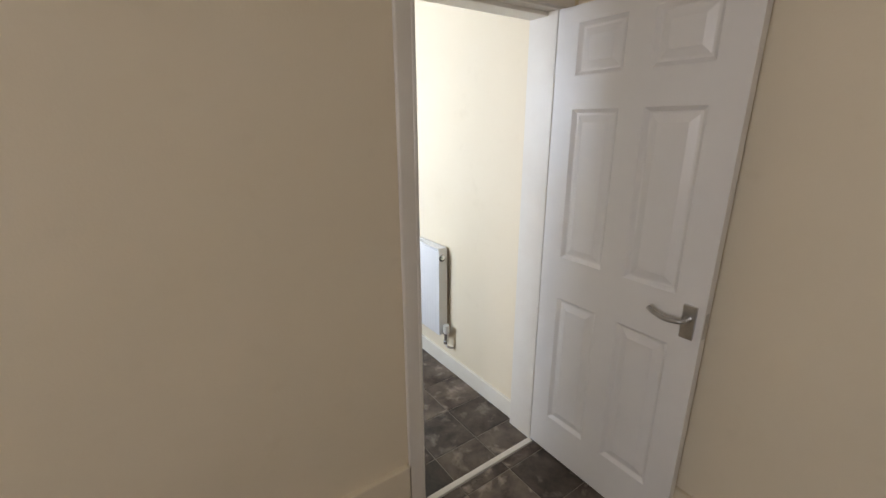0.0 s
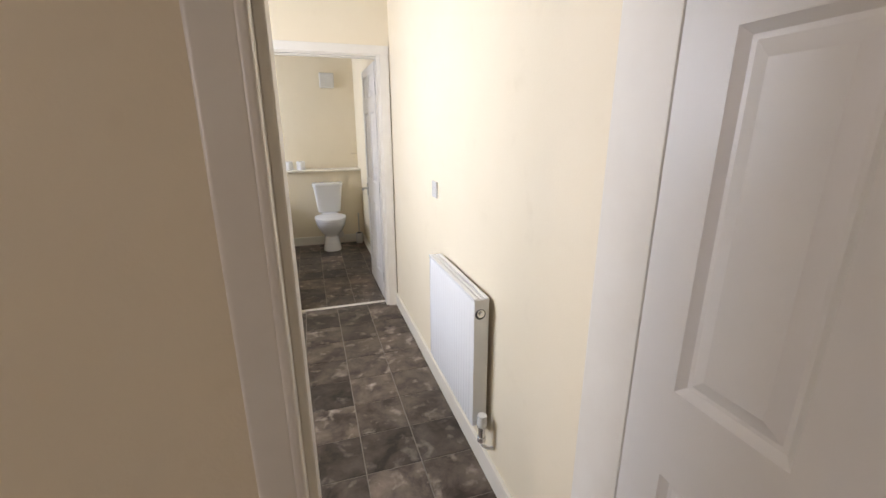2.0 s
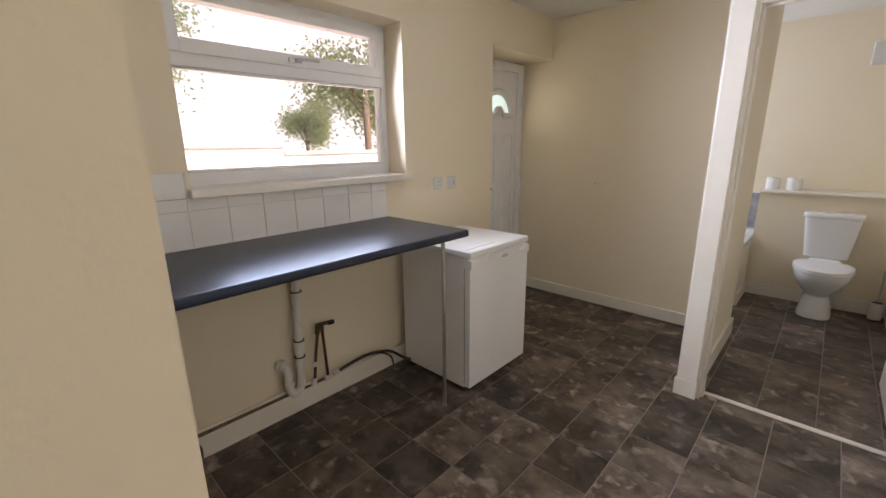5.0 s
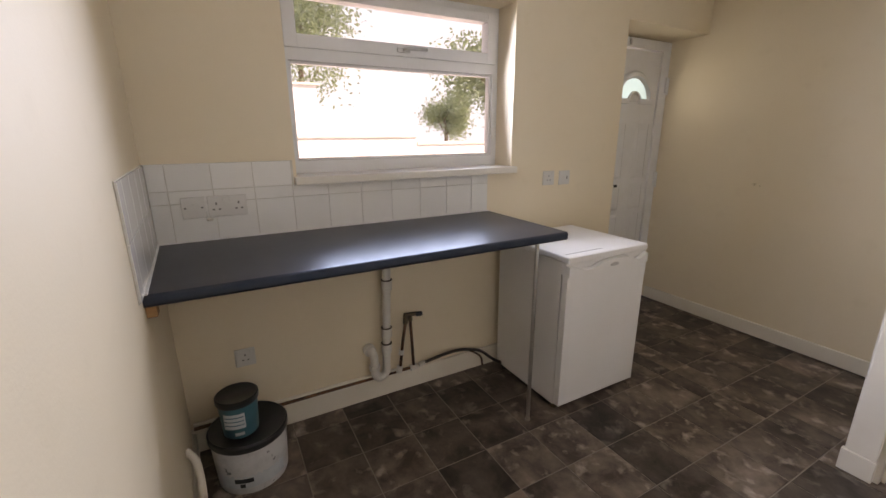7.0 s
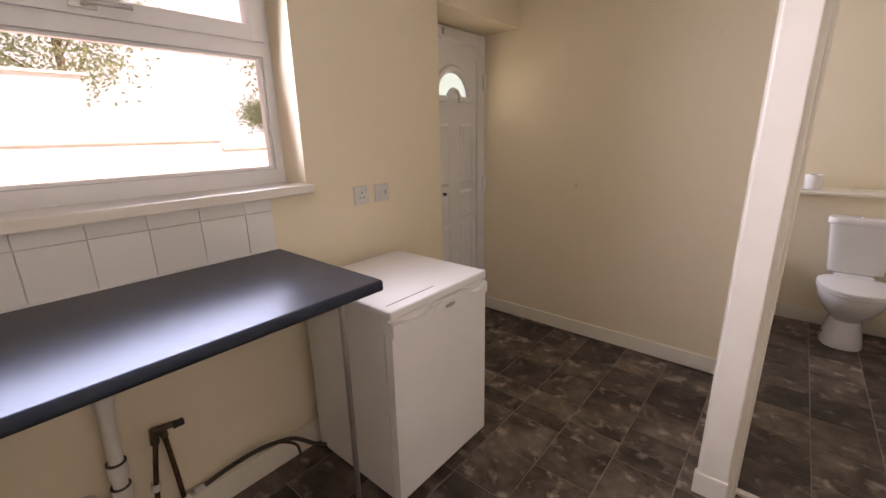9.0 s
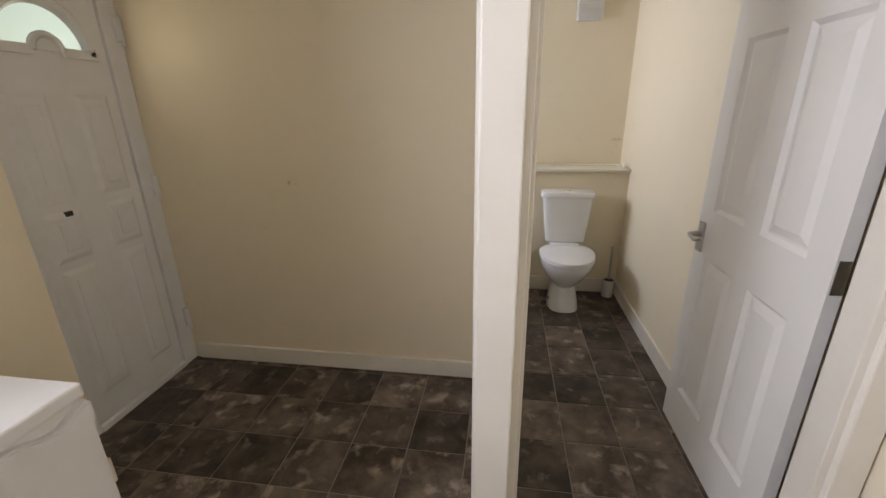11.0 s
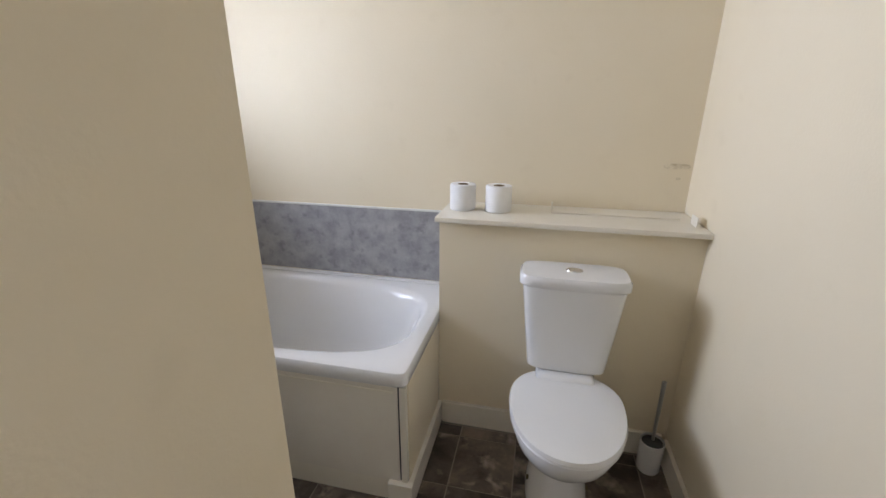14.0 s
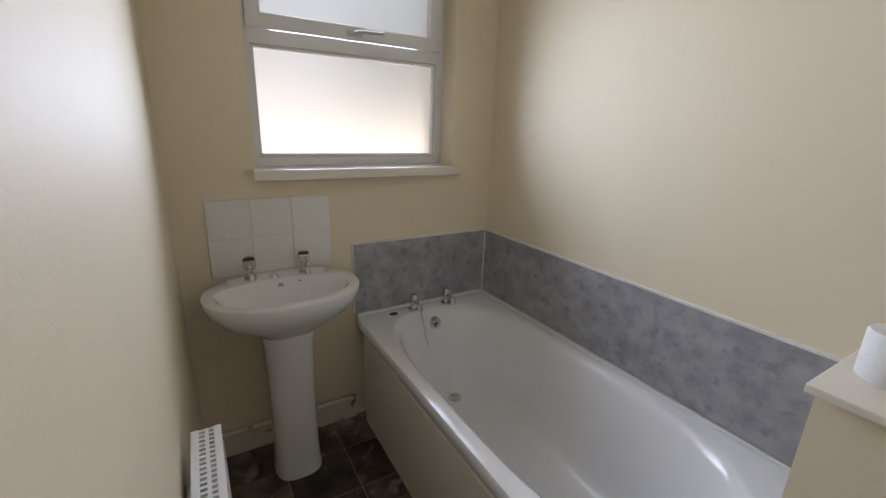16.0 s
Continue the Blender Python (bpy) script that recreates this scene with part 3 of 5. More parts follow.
def back_door():
    """A plastic panel door with a fanlight, at the back of its recess."""
    x = -0.70
    d = tagged(thing("back_door", "white plastic back door with a sunburst fanlight", "door", at=(x, 5.37, 0)), kind="structure")
    y0, y1 = 5.02, YK
    part("door_frame", B((x - 0.06, x + 0.015, y0, y0 + 0.06, 0, RZ - 0.008), (x - 0.06, x + 0.015, y1 - 0.09, y1, 0, RZ - 0.008), (x - 0.06, x + 0.015, y0 + 0.06, y1 - 0.09, RZ - 0.078, RZ - 0.008), bevel=0.004), UPVC, d)
    part("threshold", B((x - 0.075, x + 0.02, y0 + 0.06, y1 - 0.09, -0.02, 0.028), bevel=0.004), UPVC, d)
    a, b, top = y0 + 0.06, y1 - 0.095, RZ - 0.083
    my = 5.350
    # leaf with the arched opening cut out of it
    r, zb = 0.182, 1.662
    arch = [(my + r * math.cos(t), zb + r * math.sin(t)) for t in (math.pi * k / 24 for k in range(25))]
    bm = bmesh.new()
    for X in (x - 0.03, x):
        lower = [bm.verts.new((X, yy, zz)) for yy, zz in ((a, 0.02), (b, 0.02), (b, zb), (arch[0][0], zb), (arch[-1][0], zb), (a, zb))]
        bm.faces.new(lower)
        vs = [bm.verts.new((X, yy, zz)) for yy, zz in arch]
        outer = [bm.verts.new((X, min(max(my + (yy - my) * 4, a), b), zb + (top - zb) * min(1, 1.6 * max(0, (zz - zb) / r)))) for yy, zz in arch]
        for i in range(24):
            bm.faces.new((vs[i], vs[i + 1], outer[i + 1], outer[i]))
    part("leaf", bm, UPVC, d)
    ring = bmesh.new()
    band = lambda q, X: [(X, my + q * math.cos(t), zb - 0.018 + q * math.sin(t) * 1.04) for t in (math.pi * k / 24 for k in range(25))]
    rows = [band(r + 0.035, x), band(r + 0.022, x + 0.014), band(r - 0.002, x + 0.014), band(r - 0.016, x - 0.01)]
    vs = [[ring.verts.new(p) for p in row] for row in rows]
    for p, q in zip(vs, vs[1:]):
        for i in range(24):
            ring.faces.new((p[i], p[i + 1], q[i + 1], q[i]))
    part("fanlight_bead", ring, UPVC, d, smooth=True)
    foot = B((x - 0.005, x + 0.014, my - r - 0.035, my - 0.055, zb - 0.032, zb + 0.006), (x - 0.005, x + 0.014, my + 0.055, my + r + 0.035, zb - 0.032, zb + 0.006), bevel=0.004)
    part("fanlight_bead", foot, UPVC, d)
    sunb = bmesh.new()
    tube(sunb, [(x + 0.006, my + 0.06 * math.cos(t), zb - 0.012 + 0.06 * math.sin(t)) for t in (math.pi * k / 8 for k in range(9))], 0.014)
    part("fanlight_bead", sunb, UPVC, d, smooth=True)
    part("fanlight_centre", prism([(my + 0.06 * math.cos(t), zb - 0.012 + 0.06 * math.sin(t)) for t in (math.pi * k / 12 for k in range(13))], (x - 0.008, x + 0.008), "x"), UPVC, d)
    fan = prism([(my, zb - 0.01)] + [(my + r * 1.01 * math.cos(t), zb - 0.01 + r * 1.01 * math.sin(t)) for t in (math.pi * k / 24 for k in range(25))], (x - 0.016, x - 0.012), "x")
    g = part("pane", fan, FANGLASS, d, "frosted fanlight")
    for z0, z1 in ((0.16, 0.775), (0.81, 1.02), (1.06, 1.49)):
        for c0, c1 in ((my - 0.215, my - 0.055), (my + 0.055, my + 0.215)):
            bm = bmesh.new()
            frustum(bm, x, c0, c1, z0, z1, 0.022, 0.010)
            field = part("panel", bm, UPVC, d)
            bm = bmesh.new()
            frustum(bm, x + 0.001, c0 + 0.036, c1 - 0.036, z0 + 0.036, z1 - 0.036, 0.012, 0.012)
            part("raised_field", bm, UPVC, field)
    # dark brown strip fills the gap over the frame as its shade
    part("head_gap_shade", B((x - 0.05, x - 0.01, y0, y1, RZ - 0.008, RZ - 0.0005)), BARKBROWN, d, "dark strip for the shaded gap over the frame")
    part("head_catch", B((x + 0.015, x + 0.024, 5.225, 5.242, RZ - 0.062, RZ - 0.022), bevel=0.002), BRUSHED, d, "small metal catch")
    for z in (0.28, 1.05, 1.78):
        h = part("hinge", B((x + 0.013, x + 0.032, y1 - 0.034, y1 - 0.006, z - 0.055, z + 0.055), bevel=0.004), UPVC, d)
        part("hinge_pin", C(((x + 0.03, y1 - 0.012, z - 0.075), (x + 0.03, y1 - 0.012, z + 0.045), 0.007)), UPVC, h, smooth=True)
    part("letter_flap", B((x, x + 0.012, my - 0.13, my - 0.10, 1.0, 1.02)), BLACKPL, d)
    return d


structure("wall_recess_filler", B((XO, -0.645, RD0, 5.02, 0, RZ)), PAINT, "cream painted filler beside the back door")
back_door()


# ---- kitchen ----
def radiator(name, x, y0, y1, z0, z1, label, along="y"):
    """A white convector radiator against a wall: ribbed face, end panels, top grille with slots, valve and bleed plug."""
    L, D = y1 - y0, 0.066
    P = (lambda u, w, z: (x - w, y0 + u, z)) if along == "y" else (lambda u, w, z: (y0 + u, x + w, z))
    def bx(u0, u1, w0, w1, a, b):
        p, q = P(u0, w0, a), P(u1, w1, b)
        return (min(p[0], q[0]), max(p[0], q[0]), min(p[1], q[1]), max(p[1], q[1]), a, b)
    r = thing(name, label, "radiator", at=P(L / 2, 0.05, z0))
    W0, W1 = 0.02, 0.02 + D
    # ribbed front sheet
    n = max(6, round(L / 0.0333))
    bm = bmesh.new()
    prof = [(0.0, W1 - 0.012)]
    for k in range(n):
        u = 0.018 + (L - 0.036) * k / n
        du = (L - 0.036) / n
        prof += [(u + du * 0.12, W1), (u + du * 0.55, W1), (u + du * 0.68, W1 - 0.006), (u + du * 0.88, W1 - 0.006)]
    prof.append((L, W1 - 0.012))
    zs = [(z0, -0.008), (z0 + 0.02, 0), (z1 - 0.035, 0), (z1 - 0.012, -0.006)]
    grid = [[bm.verts.new(P(u, w + dz, z)) for u, w in prof] for z, dz in zs]
    for a, b in zip(grid, grid[1:]):
        for i in range(len(prof) - 1):
            bm.faces.new((a[i], a[i + 1], b[i + 1], b[i]))
    part("front_panel", bm, ENAMEL, r, smooth=True)
    part("back_panel", B(bx(0, L, W0, W0 + 0.012, z0, z1 - 0.01)), ENAMEL, r)
    for u0, u1 in ((-0.004, 0.006), (L - 0.006, L + 0.004)):
        part("end_panel", B(bx(u0, u1, W0, W1 - 0.004, z0 + 0.01, z1), bevel=0.002), ENAMEL, r)
    bars = [bx(0, L, W0, W0 + 0.016, z1 - 0.008, z1 + 0.004), bx(0, L, W1 - 0.018, W1 - 0.002, z1 - 0.008, z1 + 0.004), bx(0, L, (W0 + W1) / 2 - 0.004, (W0 + W1) / 2 + 0.004, z1 - 0.004, z1 + 0.003)]
    k = round(L / 0.0155)
    bars += [bx(L * i / k, L * i / k + 0.007, W0, W1 - 0.002, z1 - 0.005, z1 + 0.002) for i in range(k + 1)]
    part("top_grille", B(*bars), ENAMEL, r)
    # plain dark box that colours the inside as shade behind the slots
    part("convector", B(bx(0.02, L - 0.02, W0 + 0.02, W1 - 0.02, z0 + 0.02, z1 - 0.03)), DARKGAP, r)
    bm = C((P(-0.004, (W0 + W1) / 2 + 0.004, z1 - 0.055), P(-0.012, (W0 + W1) / 2 + 0.004, z1 - 0.055), 0.016), (P(-0.012, (W0 + W1) / 2 + 0.004, z1 - 0.055), P(-0.02, (W0 + W1) / 2 + 0.004, z1 - 0.055), 0.008))
    plug = part("bleed_plug", bm, STEEL, r, smooth=True)
    # flat dark disc in place of the shaded hollow round the plug
    part("plug_hollow_shade", C((P(-0.0035, (W0 + W1) / 2 + 0.004, z1 - 0.06), P(-0.005, (W0 + W1) / 2 + 0.004, z1 - 0.06), 0.022)), DARKGAP, plug, smooth=True)
    wv = (W0 + W1) / 2
    v = part("valve", C((P(-0.005, wv, z0 + 0.03), P(-0.045, wv, z0 + 0.03), 0.012), (P(-0.04, wv, z0 + 0.035), P(-0.04, wv, z0 - 0.045), 0.014), (P(-0.04, wv, z0 - 0.02), P(-0.04, wv, z0 - 0.04), 0.018), (P(-0.03, wv, z0 + 0.03), P(-0.04, wv, z0 + 0.03), 0.018)), STEEL, r, "chrome radiator valve", smooth=True)
    part("valve_cap", C((P(-0.04, wv, z0 + 0.03), P(-0.04, wv, z0 + 0.042), 0.017, 0.021), (P(-0.04, wv, z0 + 0.042), P(-0.04, wv, z0 + 0.085), 0.021, 0.019)), SOCKET, v, "white valve cap", smooth=True)
    part("pipe", tube(bmesh.new(), [P(-0.04, wv, z0 - 0.04), P(-0.041, wv - 0.006, z0 - 0.065), P(-0.043, 0.02, z0 - 0.085), P(-0.045, 0.0, z0 - 0.09)], 0.0075), ENAMEL, r, smooth=True)
    for u in (0.15 * L, 0.85 * L):
        part("bracket", B(bx(u - 0.02, u + 0.02, 0.0, W0, z0 + 0.08, z1 - 0.08)), ENAMEL, r)
    return r


radiator("radiator", XR, 2.735, 3.36, 0.262, 0.845, "white ribbed panel radiator on the cream wall")
radiator("radiator", YC, 0.30, 0.92, 0.145, 0.725, "white panel radiator low on the bathroom wall", along="x")


def plate(name, centre, face, w, h, label, slots=(), rocker=(), knob=False, category="socket"):
    """A wall plate. face: 'x+' stands on a wall whose face looks to +x, 'x-' to -x."""
    s = 1 if face == "x+" else -1
    x, y, z = centre
    t = thing(name, label, category, at=centre)
    part("plate", B((x, x + s * 0.009, y - w / 2, y + w / 2, z - h / 2, z + h / 2), bevel=0.003), SOCKET, t)
    for dy, dz, sw, sh in slots:
        # raised grey box, coloured as the shade inside the slot
        part("slot", B((x + s * 0.0085, x + s * 0.0098, y + dy - sw / 2, y + dy + sw / 2, z + dz - sh / 2, z + dz + sh / 2)), SLOT, t)
    for dy, dz, sw, sh in rocker:
        part("rocker", B((x + s * 0.008, x + s * 0.013, y + dy - sw / 2, y + dy + sw / 2, z + dz - sh / 2, z + dz + sh / 2), bevel=0.0015), SOCKET, t)
    if knob:
        part("cord_outlet", C(((x + s * 0.008, y, z), (x + s * 0.014, y, z), 0.016)), SOCKET, t, smooth=True)
    return t


pins = lambda dy: ((dy, 0.012, 0.006, 0.010), (dy - 0.011, -0.012, 0.009, 0.006), (dy + 0.011, -0.012, 0.009, 0.006))
plate("light_switch", (XR, 3.515, 1.165), "x-", 0.086, 0.086, "white square light switch on the cream wall", rocker=((0, 0, 0.012, 0.024),), category="light switch")
plate("wall_socket", (XW, 4.262, 1.148), "x+", 0.086, 0.086, "white single socket plate above the fridge", slots=pins(0), rocker=((0.026, 0.024, 0.01, 0.018),))
plate("fused_spur", (XW, 4.392, 1.145), "x+", 0.086, 0.086, "white fused spur plate above the fridge", slots=((0.02, 0.0, 0.006, 0.02),), rocker=((-0.018, 0.005, 0.012, 0.026),))
plate("cooker_outlet", (XW + 0.007, 2.366, 1.125), "x+", 0.086, 0.086, "white outlet plate on the splashback tiles", slots=((-0.03, 0, 0.008, 0.006), (0.03, 0, 0.008, 0.006)), knob=True)
plate("double_socket", (XW + 0.007, 2.49, 1.125), "x+", 0.146, 0.086, "white double socket on the splashback tiles", slots=pins(-0.042) + pins(0.042), rocker=((-0.012, 0.027, 0.01, 0.018), (0.012, 0.027, 0.01, 0.018)))
plate("wall_socket", (XW, 2.472, 0.415), "x+", 0.086, 0.086, "white single socket low under the worktop", slots=pins(0), rocker=((0.026, 0.024, 0.01, 0.018),))

mesh_thing("mastic_blob", bridge(bmesh.new(), [[(XW + 0.008 + d, 2.418 + 0.014 * q * math.cos(a), 1.072 + 0.008 * q * math.sin(a)) for a in (2 * math.pi * k / 14 for k in range(14))] for d, q in ((0, 1), (0.005, 0.8), (0.008, 0.4))]), TGROUT,
           "grey lump of old mastic under the socket plates", "mastic", smooth=True)

# worktop
WT0, WT1, WX, WZ = YS0 + 0.004, 3.81, 0.237, 0.985
top = thing("worktop", "black laminate worktop with rounded front edge", "worktop", at=(0, 3.0, WZ - 0.04))
r = 0.012
edge = [(XW + 0.009, WZ - 0.038), (WX - r, WZ - 0.038)] + [(WX - r + r * math.sin(a), WZ - 0.038 + r - r * math.cos(a)) for a in (math.pi / 2 * k / 6 for k in range(1, 7))] \
    + [(WX - r + r * math.cos(a), WZ - r + r * math.sin(a)) for a in (math.pi / 2 * k / 6 for k in range(1, 7))] + [(XW + 0.009, WZ)]
part("top", prism(edge, (WT0 + 0.009, WT1), "y"), LAMINATE, top, smooth=True)
part("end_strip", prism([(u, v) for u, v in edge], (WT1, WT1 + 0.0015), "y"), LAMINATE, top)
part("leg", C(((0.165, 3.70, 0.0), (0.165, 3.70, WZ - 0.038), 0.0095), ((0.165, 3.70, 0.0), (0.165, 3.70, 0.008), 0.013)), BRUSHED, top, "thin steel support leg", smooth=True)
part("batten", B((0.17, 0.215, WT0 + 0.012, WT0 + 0.05, WZ - 0.075, WZ - 0.039), bevel=0.003), WOOD, top, "raw wooden batten end")
part("batten", B((XW + 0.001, XW + 0.025, WT0 + 0.04, WT1 - 0.1, WZ - 0.09, WZ - 0.039)), SKIRT, top)
part("seal_strip", B((XW + 0.0085, XW + 0.016, WT0 + 0.009, WT1, WZ, WZ + 0.005)), SEAL, top)
part("seal_strip", prism([(XW + 0.016, YS0 + 0.008), (WX, YS0 + 0.036), (WX, YS0 + 0.043), (XW + 0.016, YS0 + 0.015)], (WZ, WZ + 0.005), "z"), SEAL, top)


def fridge():
    """An under-counter fridge: body, lid, door with a scooped top edge, badge, foot."""
    x0, x1, y0, y1, z1 = -0.34, 0.165, 3.862, 4.425, 0.848
    f = thing("fridge", "white under-counter fridge with scooped door top", "fridge", at=(0, 4.14, 0))
    part("body", B((x0, x1 - 0.004, y0 + 0.004, y1 - 0.004, 0.03, z1 - 0.035), bevel=0.005), FRIDGEW, f)
    part("lid", B((x0 - 0.005, x1 + 0.045, y0 - 0.002, y1 + 0.002, z1 - 0.035, z1), bevel=0.009, seg=3), FRIDGEW, f)
    part("seal", B((x1 - 0.004, x1 + 0.006, y0 + 0.01, y1 - 0.01, 0.06, z1 - 0.095)), DARKGAP, f, "dark door gasket")
    part("grip_recess", B((x1 - 0.004, x1 + 0.026, y0 + 0.003, y1 - 0.003, z1 - 0.095, z1 - 0.036)), FRIDGEW, f)
    # door outline: its upper edge dips in a shallow wave for the hand
    n, w = 40, y1 - y0
    up = []
    for k in range(n + 1):
        u = k / n
        dip = 0.030 * math.exp(-((u - 0.13) / 0.10) ** 2) + 0.030 * math.exp(-((u - 0.76) / 0.15) ** 2)
        up.append((y1 - u * w, z1 - 0.042 - max(dip, 0)))
    door = part("door", prism([(y0, 0.045), (y1, 0.045)] + up, (x1 + 0.006, x1 + 0.042), "x"), FRIDGEW, f)
    part("front_rail", prism([(y0, z1 - 0.098), (y1, z1 - 0.098)] + [(a, b - 0.003) for a, b in up], (x1 + 0.042, x1 + 0.052), "x"), FRIDGEW, door, smooth=True)
    part("badge", bridge(bmesh.new(), [[(x1 + 0.052 + d, 4.17 + 0.032 * math.cos(a) * s, z1 - 0.072 + 0.010 * math.sin(a) * s) for a in (2 * math.pi * k / 20 for k in range(20))] for d, s in ((0, 1), (0.002, 0.9))]), BRUSHED, door, "small oval metal badge")
    part("top_slot", B((x1 - 0.009, x1 - 0.006, 3.888, 4.140, z1 - 0.001, z1 + 0.0008)), HOSEM, f, "thin brown scored line")
    part("hinge_cover", B((x1, x1 + 0.02, y0 + 0.004, y0 + 0.028, z1 - 0.045, z1 - 0.03)), CARD, f)
    # dark box drawn as the shade under the body
    part("base_shadow_gap", B((x0 + 0.02, x1 - 0.02, y0 + 0.02, y1 - 0.02, 0.012, 0.03)), DARKGAP, f)
    for y in (y0 + 0.03, y1 - 0.03):
        part("foot", C(((x1 - 0.02, y, 0), (x1 - 0.02, y, 0.03), 0.016)), BRASS, f, smooth=True)
        part("foot", C(((x0 + 0.05, y, 0), (x0 + 0.05, y, 0.03), 0.016)), DARKGAP, f, smooth=True)
    return f


fridge()

# pipes under the worktop
waste = thing("waste_pipe", "white plastic waste pipe with an open trap", "pipe", at=(-0.36, 3.12, 0.1))
xw = -0.355
part("standpipe", C(((xw, 3.142, 0.18), (xw, 3.172, 0.90), 0.021)), PVCPIPE, waste, smooth=True)
for z in (0.40, 0.665, 0.31):
    y = 3.142 + 0.0417 * (z - 0.18)
    part("collar", C(((xw, y, z - 0.03), (xw, y + 0.001, z + 0.022), 0.027)), PVCPIPE, waste, smooth=True)
    part("dark_rim", C(((xw, y + 0.001, z + 0.022), (xw, y + 0.001, z + 0.027), 0.0285)), BARKBROWN, waste, "dark rim of the pipe joint", smooth=True)
part("trap", tube(bmesh.new(), [(xw, 3.142, 0.20), (xw, 3.138, 0.165), (xw, 3.115, 0.142), (xw, 3.092, 0.146), (xw, 3.078, 0.17), (xw, 3.076, 0.21)], 0.023, 14), PVCPIPE, waste, smooth=True)
for rod in (((xw, 3.076, 0.195), (xw, 3.076, 0.22), 0.029), ((xw - 0.035, 3.058, 0.305), (xw - 0.005, 3.058, 0.305), 0.032)):
    part("trap_nut", C(rod), PVCPIPE, waste, smooth=True)
part("trap_elbow", tube(bmesh.new(), [(xw, 3.076, 0.21), (xw, 3.075, 0.262), (xw, 3.068, 0.295), (xw - 0.03, 3.058, 0.305)], 0.022, 14), PVCPIPE, waste, smooth=True)

feed = thing("water_feed_pipes", "pair of tarnished copper feed pipes with valves", "pipe", at=(-0.37, 3.26, 0.13))
part("pipe", tube(bmesh.new(), [(-0.37, 3.228, 0.15), (-0.366, 3.245, 0.30), (-0.36, 3.265, 0.43)], 0.0085), COPPER, feed, smooth=True)
part("pipe", tube(bmesh.new(), [(-0.372, 3.31, 0.14), (-0.368, 3.302, 0.30), (-0.362, 3.292, 0.44)], 0.0085), COPPER, feed, smooth=True)
part("tap_valve", C(((-0.36, 3.262, 0.42), (-0.358, 3.268, 0.475), 0.014), ((-0.362, 3.293, 0.43), (-0.36, 3.29, 0.465), 0.012), ((-0.358, 3.262, 0.47), (-0.34, 3.33, 0.472), 0.011)), BRASS, feed, "dull brass valve", smooth=True)
part("tap_handle", B((-0.345, -0.325, 3.315, 3.352, 0.460, 0.482), bevel=0.005), BLACKPL, feed, "black valve lever")
for rod in (((-0.37, 3.235, 0.235), (-0.369, 3.238, 0.262), 0.014), ((-0.37, 3.22, 0.128), (-0.37, 3.225, 0.165), 0.017), ((-0.372, 3.29, 0.13), (-0.372, 3.33, 0.135), 0.017), ((-0.372, 3.345, 0.137), (-0.372, 3.38, 0.142), 0.014)):
    part("coupling", C(rod), PVCPIPE, feed, "cream plastic coupling", smooth=True)
runs = thing("floor_pipe_run", "cream painted and copper pipes along the skirting", "pipe", at=(-0.39, 2.9, 0.115))
part("pipe", tube(bmesh.new(), [(-0.394, 2.225, 0.140), (-0.394, 2.6, 0.139), (-0.394, 3.0, 0.138), (-0.385, 3.22, 0.138)], 0.0085), SKIRT, runs, smooth=True)
part("pipe", tube(bmesh.new(), [(-0.388, 2.225, 0.124), (-0.388, 2.6, 0.1235), (-0.388, 3.0, 0.124), (-0.38, 3.29, 0.128)], 0.0085), COPPER, runs, smooth=True)
hose = mesh_thing("hose", tube(bmesh.new(), [(-0.372, 3.38, 0.142), (-0.365, 3.47, 0.16), (-0.355, 3.56, 0.172), (-0.35, 3.64, 0.165), (-0.34, 3.74, 0.135), (-0.31, 3.82, 0.07), (-0.29, 3.89, 0.03)], 0.009), HOSEM,
                  "dark rubber hose running behind the fridge", "hose", smooth=True)
cable = mesh_thing("cable", tube(bmesh.new(), [(-0.374, 3.37, 0.142), (-0.375, 3.45, 0.148), (-0.374, 3.55, 0.158), (-0.37, 3.66, 0.148), (-0.355, 3.75, 0.09), (-0.34, 3.76, 0.03)], 0.006), COPPER,
                   "thin brown copper tube beside the hose", "pipe", smooth=True)


def lathe(profile, centre, seg=36, ends=(True, True)):
    bm = bmesh.new()
    return bridge(bm, [[(centre[0] + r * math.cos(a), centre[1] + r * math.sin(a), centre[2] + z) for a in (2 * math.pi * k / seg for k in range(seg))] for r, z in profile], ends)


def arc_plate(centre, r, a0, a1, z0, z1, t=0.001, n=14):
    bm = bmesh.new()
    ring = lambda z, q: [(centre[0] + q * math.cos(a), centre[1] + q * math.sin(a), centre[2] + z) for a in (a0 + (a1 - a0) * k / n for k in range(n + 1))]
    rows = [ring(z0, r + t), ring(z1, r + t)]
    vs = [[bm.verts.new(p) for p in row] for row in rows]
    for i in range(n):
        bm.faces.new((vs[0][i], vs[0][i + 1], vs[1][i + 1], vs[1][i]))
    return bm


tc = (-0.155, 2.445, 0.0)
tub = thing("paint_tub", "large white plastic tub with black lid, scuffed label", "tub", at=tc)
part("bucket", lathe([(0.135, 0.0), (0.138, 0.01), (0.149, 0.20), (0.149, 0.215)], tc), TUBWHITE, tub, smooth=True)
part("lid", lathe([(0.153, 0.205), (0.156, 0.212), (0.156, 0.232), (0.150, 0.238), (0.142, 0.232), (0.02, 0.231)], tc), BLACKPL, tub, "black plastic lid", smooth=True)
part("label", arc_plate(tc, 0.1415, -1.0, 0.9, 0.035, 0.17), LABELW, tub, "pale worn label with dark bar")
part("label_bar", arc_plate(tc, 0.144, -0.55, -0.05, 0.062, 0.082), BLACKPL, tub)
part("label_mark", arc_plate(tc, 0.1435, -0.42, -0.28, 0.040, 0.058), DARKGAP, tub)
